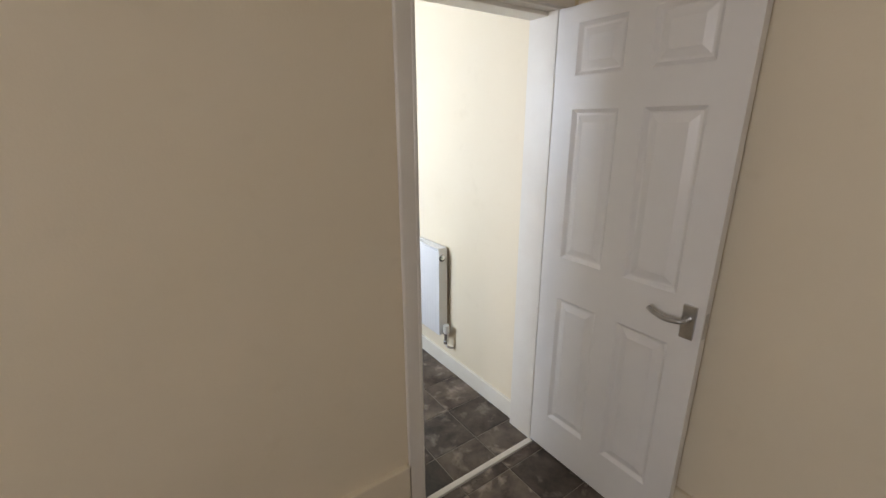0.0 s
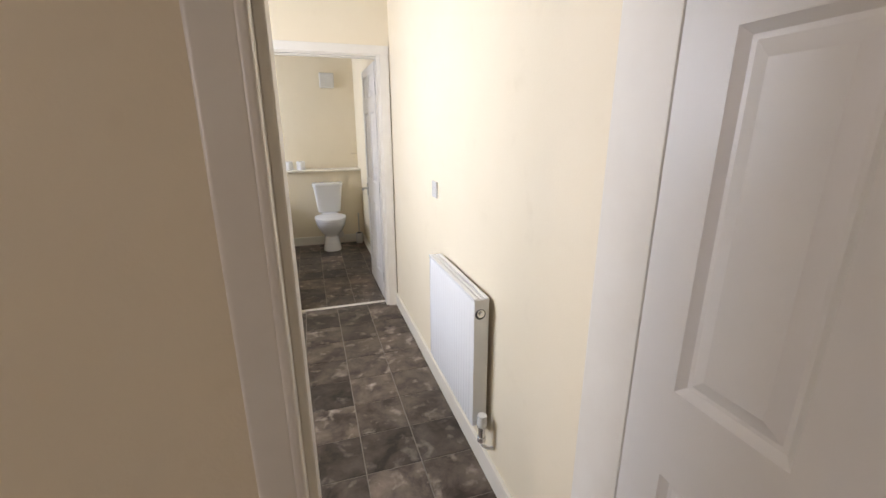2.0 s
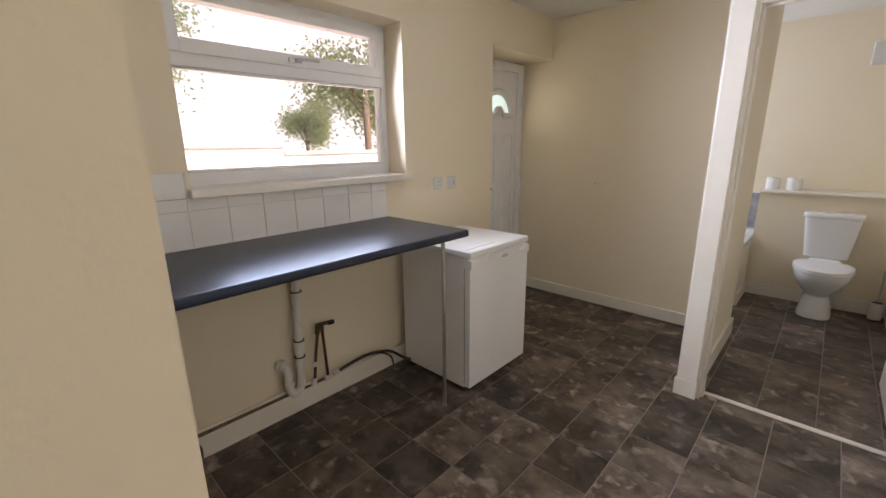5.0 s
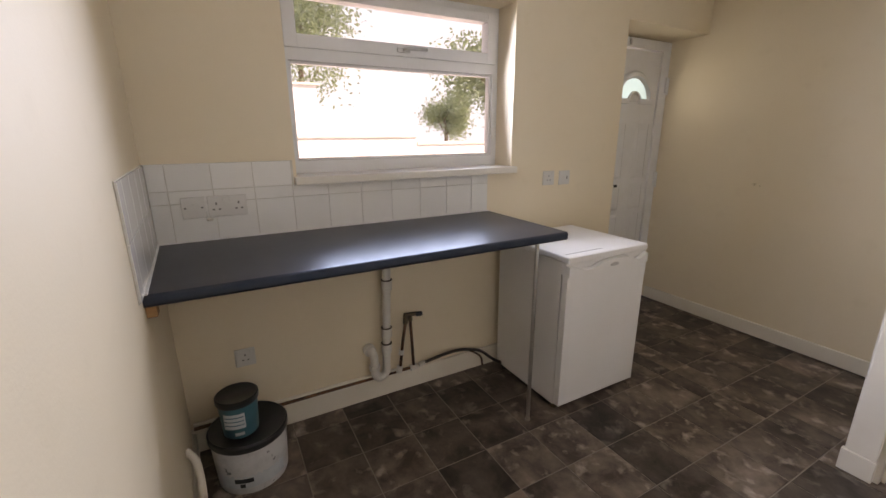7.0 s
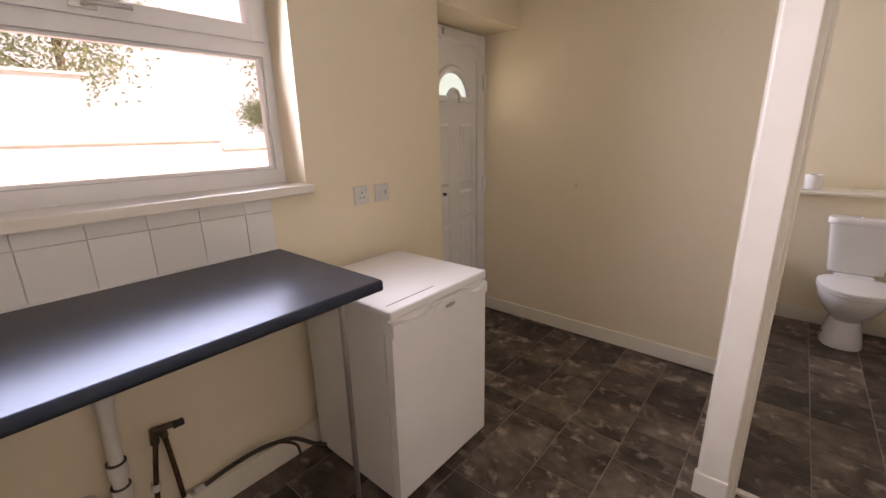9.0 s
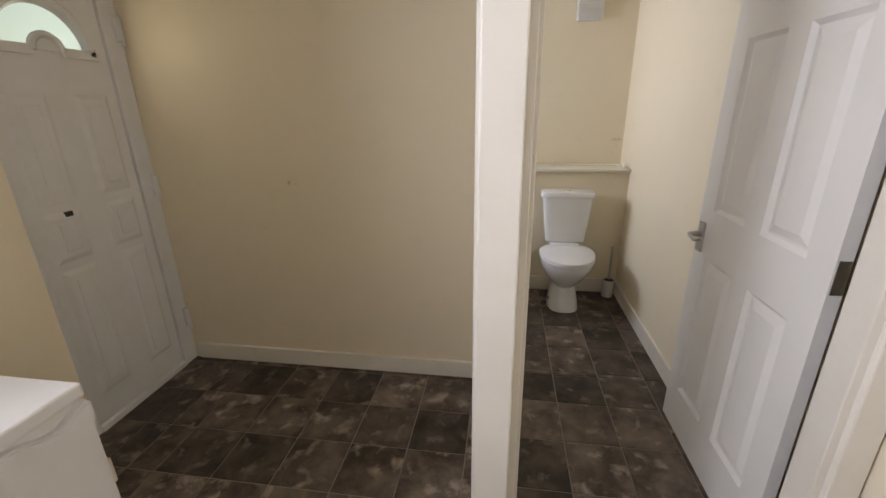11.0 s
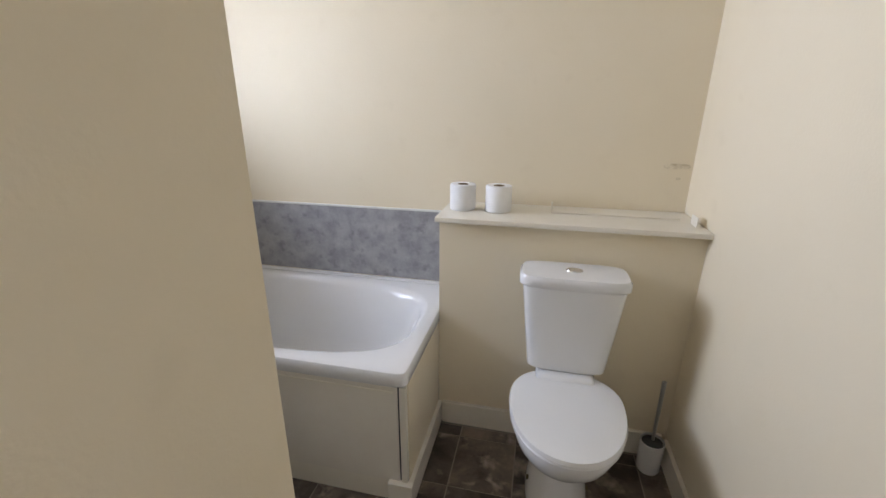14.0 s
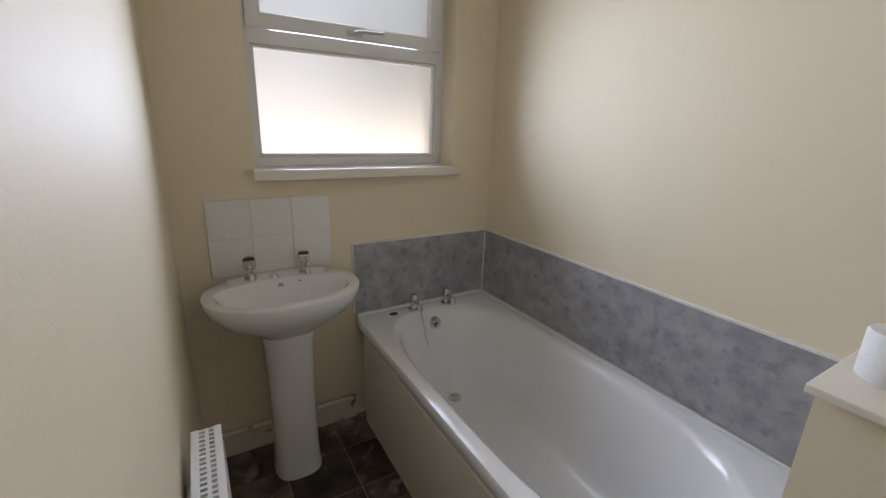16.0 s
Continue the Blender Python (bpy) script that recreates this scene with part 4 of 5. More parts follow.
sc = (-0.125, 2.42, 0.2385)
small = thing("filler_tub", "small teal plastic tub with black lid on the large tub", "tub", at=sc)
part("bucket", lathe([(0.063, 0.0), (0.066, 0.004), (0.075, 0.15)], sc), TEAL, small, smooth=True)
part("lid", lathe([(0.079, 0.143), (0.081, 0.147), (0.081, 0.166), (0.076, 0.170), (0.070, 0.165), (0.012, 0.164)], sc), BLACKPL, small, "black plastic lid", smooth=True)
part("label", arc_plate(sc, 0.0715, -0.85, 0.25, 0.052, 0.118, 0.0035), LABELW, small, "pale printed label")
for z in (0.068, 0.085, 0.102):
    part("label_line", arc_plate(sc, 0.0725, -0.78, 0.18, z, z + 0.004, 0.0045), TEAL, small)
part("label_mark", arc_plate(sc, 0.0668, -0.35, 0.15, 0.018, 0.032, 0.003), LABELW, small)
cord = mesh_thing("cream_pipe_bend", tube(bmesh.new(), [(0.03, 2.258, 0.0), (0.035, 2.262, 0.06), (0.005, 2.262, 0.10), (0.03, 2.266, 0.145), (-0.01, 2.262, 0.17), (-0.02, 2.255, 0.24), (-0.04, 2.228, 0.27)], 0.015), SKIRT,
                  "lumpy cream painted pipe bend beside the tubs", "pipe", smooth=True)

# wall marks
for i, (y, z, w, h) in enumerate(((0.06, 1.068, 0.034, 0.02), (0.095, 1.06, 0.014, 0.01), (0.77, 1.898, 0.008, 0.008))):
    bm = bridge(bmesh.new(), [oval(y, z, d, w / 2 * s, h / 2 * s, 2.2, 16) for d, s in ((0.0, 1), (0.0015, 0.8))])
    o = part("wall_mark", bm, STAIN)
    o.matrix_basis = Matrix(((1, 0, 0, 0), (0, 0, -1, YK), (0, 1, 0, 0), (0, 0, 0, 1)))
    tagged(o, "small brown filler mark on the cream wall", "mark", "filler marks")


# ---- bathroom ----
def toilet():
    """A close-coupled toilet: pedestal pan, seat lid, tapering cistern, lid and button."""
    cx = 1.588
    t = thing("toilet", "white ceramic close-coupled toilet with closed lid", "toilet", at=(cx, 6.65, 0))
    pan = [oval(cx, 6.70, 0.0, 0.112, 0.165, 2.6, back=0.13), oval(cx, 6.70, 0.012, 0.113, 0.166, 2.6, back=0.13), oval(cx, 6.705, 0.06, 0.105, 0.155, 2.5, back=0.12), oval(cx, 6.71, 0.13, 0.092, 0.138, 2.4, back=0.12),
           oval(cx, 6.71, 0.178, 0.085, 0.130, 2.3, back=0.12), oval(cx, 6.705, 0.198, 0.094, 0.145, 2.2, back=0.13), oval(cx, 6.69, 0.235, 0.124, 0.185, 2.15, back=0.14), oval(cx, 6.675, 0.285, 0.154, 0.225, 2.1, back=0.155),
           oval(cx, 6.66, 0.335, 0.173, 0.255, 2.1, back=0.165), oval(cx, 6.655, 0.378, 0.181, 0.268, 2.1, back=0.17), oval(cx, 6.655, 0.392, 0.178, 0.266, 2.1, back=0.17)]
    part("pan", bridge(bmesh.new(), pan), CERAMIC, t, smooth=True)
    part("pan_shelf", B((cx - 0.105, cx + 0.105, 6.74, 6.950, 0.30, 0.455), bevel=0.03, seg=4), CERAMIC, t, smooth=True)
    part("pan_outlet", C(((cx, 6.80, 0.19), (cx, 6.92, 0.19), 0.055)), CERAMIC, t, smooth=True)
    seat = [oval(cx, 6.655, 0.394, 0.183, 0.272, 2.15, back=0.165), oval(cx, 6.655, 0.398, 0.189, 0.278, 2.15, back=0.17), oval(cx, 6.655, 0.410, 0.189, 0.278, 2.15, back=0.17), oval(cx, 6.655, 0.4135, 0.185, 0.274, 2.15, back=0.166)]
    part("seat", bridge(bmesh.new(), seat), SEATW, t, smooth=True)
    lid = [oval(cx, 6.655, 0.4145, 0.186, 0.275, 2.15, back=0.167), oval(cx, 6.655, 0.420, 0.191, 0.280, 2.15, back=0.171), oval(cx, 6.655, 0.432, 0.187, 0.275, 2.15, back=0.168), oval(cx, 6.655, 0.437, 0.165, 0.25, 2.15, back=0.15), oval(cx, 6.655, 0.4395, 0.09, 0.15, 2.1, back=0.09)]
    part("seat_lid", bridge(bmesh.new(), lid), SEATW, t, smooth=True)
    part("seat_hinge", C(((cx - 0.09, 6.815, 0.425), (cx + 0.09, 6.815, 0.425), 0.012)), SEATW, t, smooth=True)
    cy = 6.850
    body = [oval(cx, cy, 0.455, 0.130, 0.070, 4.5), oval(cx, cy, 0.462, 0.140, 0.078, 4.5), oval(cx, cy, 0.60, 0.156, 0.084, 5), oval(cx, cy, 0.785, 0.176, 0.088, 5.5)]
    cis = part("cistern", bridge(bmesh.new(), body), CERAMIC, t, smooth=True)
    top = [oval(cx, cy, 0.785, 0.180, 0.088, 5), oval(cx, cy, 0.790, 0.188, 0.091, 5), oval(cx, cy, 0.815, 0.188, 0.091, 5), oval(cx, cy, 0.826, 0.180, 0.085, 5), oval(cx, cy, 0.829, 0.10, 0.05, 3)]
    part("cistern_lid", bridge(bmesh.new(), top), CERAMIC, cis, smooth=True)
    part("flush_button", bridge(bmesh.new(), [oval(cx, cy, 0.828, 0.030, 0.020, 2), oval(cx, cy, 0.833, 0.028, 0.018, 2), oval(cx, cy, 0.833, 0.012, 0.008, 2)]), STEEL, cis, "chrome flush button", smooth=True)
    for s in (-1, 1):
        part("floor_bolt", C(((cx + s * 0.100, 6.66, 0.06), (cx + s * 0.110, 6.66, 0.06), 0.009)), BRASS, t, smooth=True)
    part("soil_connector", C(((1.70, 6.86, 0.14), (1.70, 6.93, 0.14), 0.05)), PVCPIPE, t, smooth=True)
    return t


toilet()
structure("boxing_shelf", B((1.060, XR - 0.002, 6.915, YB - 0.002, 0.955, 0.975), bevel=0.004), SKIRT, "cream painted shelf board on the boxing")


def paper_roll(x, y, z, h):
    r = thing("toilet_roll", "white toilet paper roll standing on the shelf", "toilet roll", "toilet rolls", at=(x, y, z))
    part("paper", lathe([(0.022, 0.002), (0.050, 0.0), (0.053, 0.004), (0.0535, h - 0.005), (0.050, h), (0.022, h - 0.002)], (x, y, z), 40, (False, False)), PAPER, r, smooth=True)
    part("core", lathe([(0.021, h - 0.012), (0.0222, h - 0.001), (0.020, h - 0.001), (0.0195, 0.01)], (x, y, z), 24, (False, False)), CARD, r, "brown cardboard core", smooth=True)
    return r


paper_roll(1.140, 7.085, 0.9755, 0.105)
paper_roll(1.287, 7.085, 0.9755, 0.105)
# remains of a bracket and thin battens on the shelf
rail = thing("shelf_remains", "painted remains of a removed rail on the shelf", "batten", at=(1.75, 7.1, 0.971))
part("upright", B((1.497, 1.503, 7.085, 7.10, 0.9755, 1.02)), SKIRT, rail)
part("batten", B((1.503, 1.97, 7.086, 7.094, 0.9755, 0.982), bevel=0.001), SKIRT, rail)
part("end_clip", B((XR - 0.035, XR - 0.032, 6.99, 7.05, 0.9755, 1.01)), SKIRT, rail)
part("batten", B((1.97, XR - 0.02, 6.96, 7.10, 0.9755, 0.976)), SKIRT, rail)
for x, z, w, h, lab in ((1.972, 1.158, 0.10, 0.022, "brown scuffed filler mark in the corner"), (1.985, 1.11, 0.02, 0.012, "small brown scuffed filler mark")):
    bm = bridge(bmesh.new(), [oval(x, z, d, w / 2 * s, h / 2 * s, 2.6, 20) for d, s in ((0.0, 1), (0.0015, 0.85))])
    o = part("wall_mark", bm, STAIN)
    o.matrix_basis = Matrix(((1, 0, 0, 0), (0, 0, -1, YB), (0, 1, 0, 0), (0, 0, 0, 1)))
    tagged(o, lab, "mark", "filler marks")

fan = thing("extractor_fan", "white square extractor fan high on the wall", "extractor fan", at=(1.69, YB, 2.08))
part("housing", B((1.605, 1.785, YB - 0.04, YB, 1.985, 2.165), bevel=0.012, seg=3), SOCKET, fan)
for k in range(6):
    part("slat", B((1.625, 1.765, YB - 0.047, YB - 0.039, 2.005 + k * 0.025, 2.018 + k * 0.025), bevel=0.002), SOCKET, fan)

bc = (1.955, 6.872, 0.0)
brush = thing("toilet_brush", "grey-handled toilet brush in a white holder", "toilet brush", at=bc)
part("holder", lathe([(0.040, 0.0), (0.043, 0.006), (0.046, 0.135), (0.043, 0.137), (0.040, 0.06)], bc), SEATW, brush, smooth=True)
part("head", lathe([(0.030, 0.06), (0.038, 0.08), (0.038, 0.130), (0.02, 0.142)], bc), DARKGAP, brush, smooth=True)
part("handle", C(((1.955, 6.872, 0.13), (1.957, 6.878, 0.405), 0.006, 0.008)), BRUSHED, brush, smooth=True)


def bath():
    """An acrylic bath: rolled rim, oval basin, panels, plinth, waste, overflow, two taps."""
    x0, x1, y0, y1, z = XB + 0.012, 1.072, 6.482, YB - 0.012, 0.562
    b = thing("bath", "white acrylic bath with cream panels", "bath", at=((x0 + x1) / 2, (y0 + y1) / 2, 0))
    cx, cy, rx, ry = (x0 + x1) / 2, (y0 + y1) / 2, (x1 - x0) / 2, (y1 - y0) / 2
    seg = 96
    bx = cx + 0.012
    rings = [oval(cx, cy, z - 0.055, rx - 0.004, ry - 0.004, 40, seg), oval(cx, cy, z - 0.050, rx, ry, 40, seg), oval(cx, cy, z - 0.012, rx, ry, 40, seg), oval(cx, cy, z - 0.003, rx - 0.004, ry - 0.004, 40, seg), oval(cx, cy, z, rx - 0.013, ry - 0.013, 36, seg),
             oval(bx, cy, z, rx - 0.058, ry - 0.046, 3.5, seg), oval(bx, cy, z - 0.006, rx - 0.070, ry - 0.056, 3.4, seg), oval(bx, cy, z - 0.03, rx - 0.092, ry - 0.076, 3.3, seg), oval(bx - 0.01, cy, z - 0.15, rx - 0.138, ry - 0.10, 3.1, seg),
             oval(bx - 0.02, cy, z - 0.28, rx - 0.22, ry - 0.14, 3.0, seg), oval(bx - 0.035, cy, z - 0.35, rx - 0.26, ry - 0.165, 2.9, seg), oval(bx - 0.045, cy, z - 0.385, rx - 0.33, ry - 0.21, 2.7, seg), oval(bx - 0.05, cy, z - 0.395, rx - 0.5, ry - 0.30, 2.4, seg)]
    part("tub", bridge(bmesh.new(), rings, (False, True)), ACRYLIC, b, smooth=True)
    part("upstand", B((x0, x1 - 0.02, y1 - 0.012, y1 + 0.002, z - 0.01, z + 0.012), (x0 - 0.002, x0 + 0.012, y0 + 0.01, y1 - 0.012, z - 0.01, z + 0.012), bevel=0.004), ACRYLIC, b)
    bow = [(x0 + 0.09 * (1 - math.cos(a)), y0 + 0.012 + 0.075 * (1 - math.sin(a))) for a in (math.pi / 2 * k / 10 for k in range(11))]
    bow += [(x1 - 0.034, y0 + 0.012), (x1 - 0.034, y0 + 0.022), (x0 + 0.02, y0 + 0.10)]
    part("front_panel", prism(bow, (0.10, z - 0.062), "z"), GLOSS, b, "cream bowed front panel", smooth=True)
    part("panel_seam", B((x0 + 0.1, x1 - 0.05, y0 + 0.010, y0 + 0.0125, z - 0.085, z - 0.079)), SKIRT, b)
    # dark strip that paints the shade in the panel's end gap
    part("panel_gap_shade", B((x1 - 0.036, x1 - 0.024, y0 + 0.018, y0 + 0.024, 0.10, z - 0.060)), DARKGAP, b, "dark strip for the shaded gap beside the corner post")
    part("corner_post", B((x1 - 0.027, x1 - 0.004, y0 + 0.008, y0 + 0.03, 0.10, z - 0.058), bevel=0.003), SKIRT, b)
    part("end_panel", B((x1 - 0.016, x1 - 0.002, y0 + 0.03, 6.954, 0.0, z - 0.058)), PAINT, b, "cream painted end panel")
    part("plinth", B((x0 + 0.06, x1 - 0.03, y0 + 0.02, y0 + 0.034, 0.0, 0.10), bevel=0.003), SKIRT, b)
    part("plinth_block", B((x1 - 0.075, x1 + 0.016, y0 - 0.008, y0 + 0.018, 0.0, 0.105), bevel=0.004), SKIRT, b)
    part("end_skirting", B((x1 - 0.004, x1 + 0.015, y0 + 0.018, 6.955, 0.0, 0.105), bevel=0.004), SKIRT, b)
    part("waste", lathe([(0.034, 0), (0.034, 0.003), (0.022, 0.004), (0.018, 0.001)], (-0.147, 6.865, z - 0.384)), STEEL, b, "chrome waste", smooth=True)
    ov = part("overflow", C(((x0 + 0.10, cy + 0.005, z - 0.066), (x0 + 0.128, cy + 0.005, z - 0.070), 0.030)), STEEL, b, "chrome overflow cover", smooth=True)
    part("overflow_grid", B((x0 + 0.12, x0 + 0.131, cy - 0.012, cy + 0.022, z - 0.072, z - 0.068), (x0 + 0.12, x0 + 0.131, cy + 0.003, cy + 0.007, z - 0.088, z - 0.052)), DARKGAP, ov)
    # no hole is cut; a dark disc paints its shaded inside
    part("tap_hole", bridge(bmesh.new(), [oval(x0 + 0.062, 6.655, z + d, 0.018, 0.022, 2, 24) for d in (0.0004, 0.0012)]), DARKGAP, b, "dark disc for the shaded inside of an empty tap hole")
    part("chain", tube(bmesh.new(), [(x0 + 0.09, 6.785, z + 0.01), (x0 + 0.12, 6.79, z - 0.05), (x0 + 0.135, 6.80, z - 0.13), (x0 + 0.15, 6.81, z - 0.17)], 0.0025, 6), STEEL, b, "thin plug chain", smooth=True)
    for y in (6.765, 6.955):
        tp = part("tap", C(((x0 + 0.06, y, z), (x0 + 0.06, y, z + 0.008), 0.026), ((x0 + 0.06, y, z + 0.008), (x0 + 0.06, y, z + 0.055), 0.017, 0.014)), STEEL, b, "chrome pillar tap", smooth=True)
        part("spout", tube(bmesh.new(), [(x0 + 0.06, y, z + 0.035), (x0 + 0.09, y, z + 0.05), (x0 + 0.125, y, z + 0.042), (x0 + 0.135, y, z + 0.022)], 0.011), STEEL, tp, smooth=True)
        part("tap_head", C(((x0 + 0.06, y, z + 0.055), (x0 + 0.06, y, z + 0.085), 0.020, 0.017)), STEEL, tp, smooth=True)
    return b


bath()
bp = thing("wet_wall_panels", "grey mottled wet wall panels above the bath", "wall panel", at=(0.3, YB, 0.56))
part("panel", B((XB + 0.010, 1.076, YB - 0.010, YB, 0.575, 0.918)), PANELG, bp)
part("panel", B((XB, XB + 0.010, 6.482, YB - 0.010, 0.575, 0.918)), PANELG, bp)
part("trim", B((XB, 1.076, YB - 0.013, YB, 0.918, 0.926), (XB, XB + 0.013, 6.476, YB - 0.013, 0.918, 0.926), (XB + 0.010, XB + 0.016, YB - 0.016, YB - 0.010, 0.575, 0.918), (XB, XB + 0.012, 6.476, 6.482, 0.575, 0.918)), SEAL, bp, "white edge trim")


def basin():
    """A pedestal basin with two clear-headed taps."""
    cy, z = 6.142, 0.842
    s = thing("wash_basin", "white ceramic pedestal wash basin with two taps", "basin", at=(-0.28, cy, 0))
    wall = XB + 0.002
    def ring(zz, front, half, shift=0.0, n=2.3):
        pts = []
        for k in range(64):
            a = 2 * math.pi * k / 64
            c, q = math.cos(a), math.sin(a)
            u = math.copysign(abs(c) ** (2 / n), c)
            v = math.copysign(abs(q) ** (2 / n), q)
            x = -0.275 + shift + (u * (front + 0.275 - shift) if u > 0 else u * (0.275 + wall + shift) * -1)
            pts.append((max(x, wall), cy + v * half, zz))
        return pts
    bowl = [ring(0.66, -0.19, 0.10), ring(0.70, -0.155, 0.165), ring(0.745, -0.105, 0.235), ring(0.79, -0.075, 0.272), ring(z - 0.012, -0.066, 0.286), ring(z - 0.002, -0.070, 0.284), ring(z, -0.078, 0.278)]
    def inner(zz, f, back, half, n=2.2):
        pts = []
        for k in range(64):
            a = 2 * math.pi * k / 64
            c, q = math.cos(a), math.sin(a)
            u = math.copysign(abs(c) ** (2 / n), c)
            v = math.copysign(abs(q) ** (2 / n), q)
            mid = -0.265
            pts.append((mid + (u * (f - mid) if u > 0 else -u * (back - mid)), cy + v * half, zz))
        return pts
    bowl += [inner(z - 0.001, -0.105, -0.382, 0.245), inner(z - 0.012, -0.115, -0.376, 0.235), inner(z - 0.05, -0.135, -0.366, 0.21), inner(z - 0.10, -0.165, -0.35, 0.165), inner(z - 0.135, -0.21, -0.32, 0.09), inner(z - 0.14, -0.24, -0.29, 0.03)]
    part("bowl", bridge(bmesh.new(), bowl, (True, True)), CERAMIC, s, smooth=True)
    ped = [oval(-0.30, cy, 0.0, 0.108, 0.098, 2.8), oval(-0.30, cy, 0.012, 0.107, 0.097, 2.8), oval(-0.30, cy, 0.05, 0.102, 0.093, 2.7), oval(-0.30, cy, 0.15, 0.098, 0.090, 2.6), oval(-0.30, cy, 0.42, 0.096, 0.090, 2.5), oval(-0.297, cy, 0.60, 0.100, 0.096, 2.4), oval(-0.29, cy, 0.69, 0.112, 0.108, 2.3)]
    part("pedestal", bridge(bmesh.new(), ped), CERAMIC, s, smooth=True)
    for y in (cy - 0.105, cy + 0.105):
        tp = part("tap", C(((-0.415, y, z - 0.002), (-0.415, y, z + 0.008), 0.024), ((-0.415, y, z + 0.008), (-0.415, y, z + 0.045), 0.015, 0.012)), STEEL, s, "chrome pillar tap", smooth=True)
        part("spout", tube(bmesh.new(), [(-0.415, y, z + 0.02), (-0.39, y, z + 0.032), (-0.36, y, z + 0.028), (-0.345, y, z + 0.012)], 0.010), STEEL, tp, smooth=True)
        bm = bmesh.new()
        cyl(bm, (-0.415, y, z + 0.045), (-0.415, y, z + 0.082), 0.020, 0.024, 8)
        cyl(bm, (-0.415, y, z + 0.082), (-0.415, y, z + 0.090), 0.024, 0.018, 8)
        part("tap_head", bm, ACRKNOB, tp, "clear acrylic tap head")
        part("tap_core", C(((-0.415, y, z + 0.045), (-0.415, y, z + 0.070), 0.009)), STEEL, tp, smooth=True)
    part("chain_stay", C(((-0.412, cy - 0.015, z - 0.002), (-0.412, cy - 0.015, z + 0.006), 0.020, 0.015)), STEEL, s, smooth=True)
    part("overflow", C(((-0.379, cy, z - 0.03), (-0.370, cy, z - 0.034), 0.012)), STEEL, s, smooth=True)
    part("overflow", C(((-0.379, cy + 0.075, z - 0.022), (-0.371, cy + 0.075, z - 0.026), 0.009)), STEEL, s, smooth=True)
    part("waste", lathe([(0.024, 0), (0.024, 0.003), (0.012, 0.004)], (-0.265, cy, z - 0.139)), STEEL, s, smooth=True)
    return s


basin()
mesh_thing("skirting_pipe", tube(bmesh.new(), [(XB + 0.03, YC + 0.02, 0.125), (XB + 0.03, 6.1, 0.127), (XB + 0.03, 6.46, 0.125)], 0.011), SCUFFED, "cream painted pipe along the bathroom skirting", "pipe", smooth=True)


# ---- tiles ----
def tile_mesh(name, w, d, h, mat, gap=0.0024, edge=0.001):
    bm = bmesh.new()
    a = [(gap, gap, -0.004), (w - gap, gap, -0.004), (w - gap, d - gap, -0.004), (gap, d - gap, -0.004)]
    e = gap + edge
    b = [(gap, gap, h - edge), (w - gap, gap, h - edge), (w - gap, d - gap, h - edge), (gap, d - gap, h - edge)]
    c = [(e, e, h), (w - e, e, h), (w - e, d - e, h), (e, d - e, h)]
    bridge(bm, [a, b, c])
    bmesh.ops.recalc_face_normals(bm, faces=bm.faces)
    me = bpy.data.meshes.new(name)
    bm.to_mesh(me)
    bm.free()
    me.materials.append(mat)
    return me


sizes = {}


def lay(parent, name, turn, area, start, pitch, h, mat, gap=0.0012):
    """Lays tiles of the given pitch over an area (u0, u1, v0, v1) of the plane `turn`, cut at its borders."""
    u0, u1, v0, v1 = area
    pu, pv = pitch
    i0, j0 = math.floor((u0 - start[0]) / pu), math.floor((v0 - start[1]) / pv)
    for i in range(i0, math.ceil((u1 - start[0]) / pu)):
        for j in range(j0, math.ceil((v1 - start[1]) / pv)):
            a, b = max(u0, start[0] + i * pu), min(u1, start[0] + (i + 1) * pu)
            c, d = max(v0, start[1] + j * pv), min(v1, start[1] + (j + 1) * pv)
            if b - a < 0.012 or d - c < 0.012:
                continue
            key = (name, mat.name, round(b - a, 3), round(d - c, 3))
            if key not in sizes:
                sizes[key] = tile_mesh(name, key[2], key[3], h, mat, 0.0024 if h == 0 else gap)
            ob = new(name, sizes[key])
            ob.parent = parent
            ob.matrix_basis = turn @ Matrix.Translation((a, c, 0))


FLAT = Matrix()
TP = 0.2552
lay(floor_kitchen, "tile", FLAT, (XW, XR, YA + 0.008, 4.775), (1.257, 3.650), (TP, 0.2527), 0.0, SLATE)
lay(floor_kitchen, "tile", FLAT, (XW, XP1, 4.775, YK), (1.257, 3.650), (TP, 0.2527), 0.0, SLATE)
lay(floor_kitchen, "tile", FLAT, (-0.70, XW, RD0, YK), (1.257, 3.650), (TP, 0.2527), 0.0, SLATE)
lay(floor_bath, "tile", FLAT, (XP1, XR, 4.805, YC), (1.43, 6.345), (0.243, 0.262), 0.0, SLATE)
lay(floor_bath, "tile", FLAT, (XB, XR, YC, 6.93), (1.43, 6.345), (0.243, 0.262), 0.0, SLATE)
lay(floor_first, "tile", FLAT, (XA0, XA1, YA0, YA - 0.025), (1.257, 3.650), (TP, 0.2527), 0.0, SLATE)
# splashback: on the window wall and its return on the south wall
WALLX = Matrix(((0, 0, 1, XW + 0.002), (1, 0, 0, 0), (0, 1, 0, 0), (0, 0, 0, 1)))
WALLY = Matrix.Translation((XW, YS0 + 0.002, 0)) @ Matrix.Rotation(math.atan(SKEW), 4, "Z") @ Matrix(((1, 0, 0, 0), (0, 0, 1, 0), (0, 1, 0, 0), (0, 0, 0, 1)))
splash = structure("wall_tiling", B((XW, XW + 0.003, YS0, 3.808, WZ, 1.195), (XW, XW + 0.003, YS0, WK0 - 0.014, 1.195, 1.302)), TGROUT, "white glazed splashback tiles with pale grout")
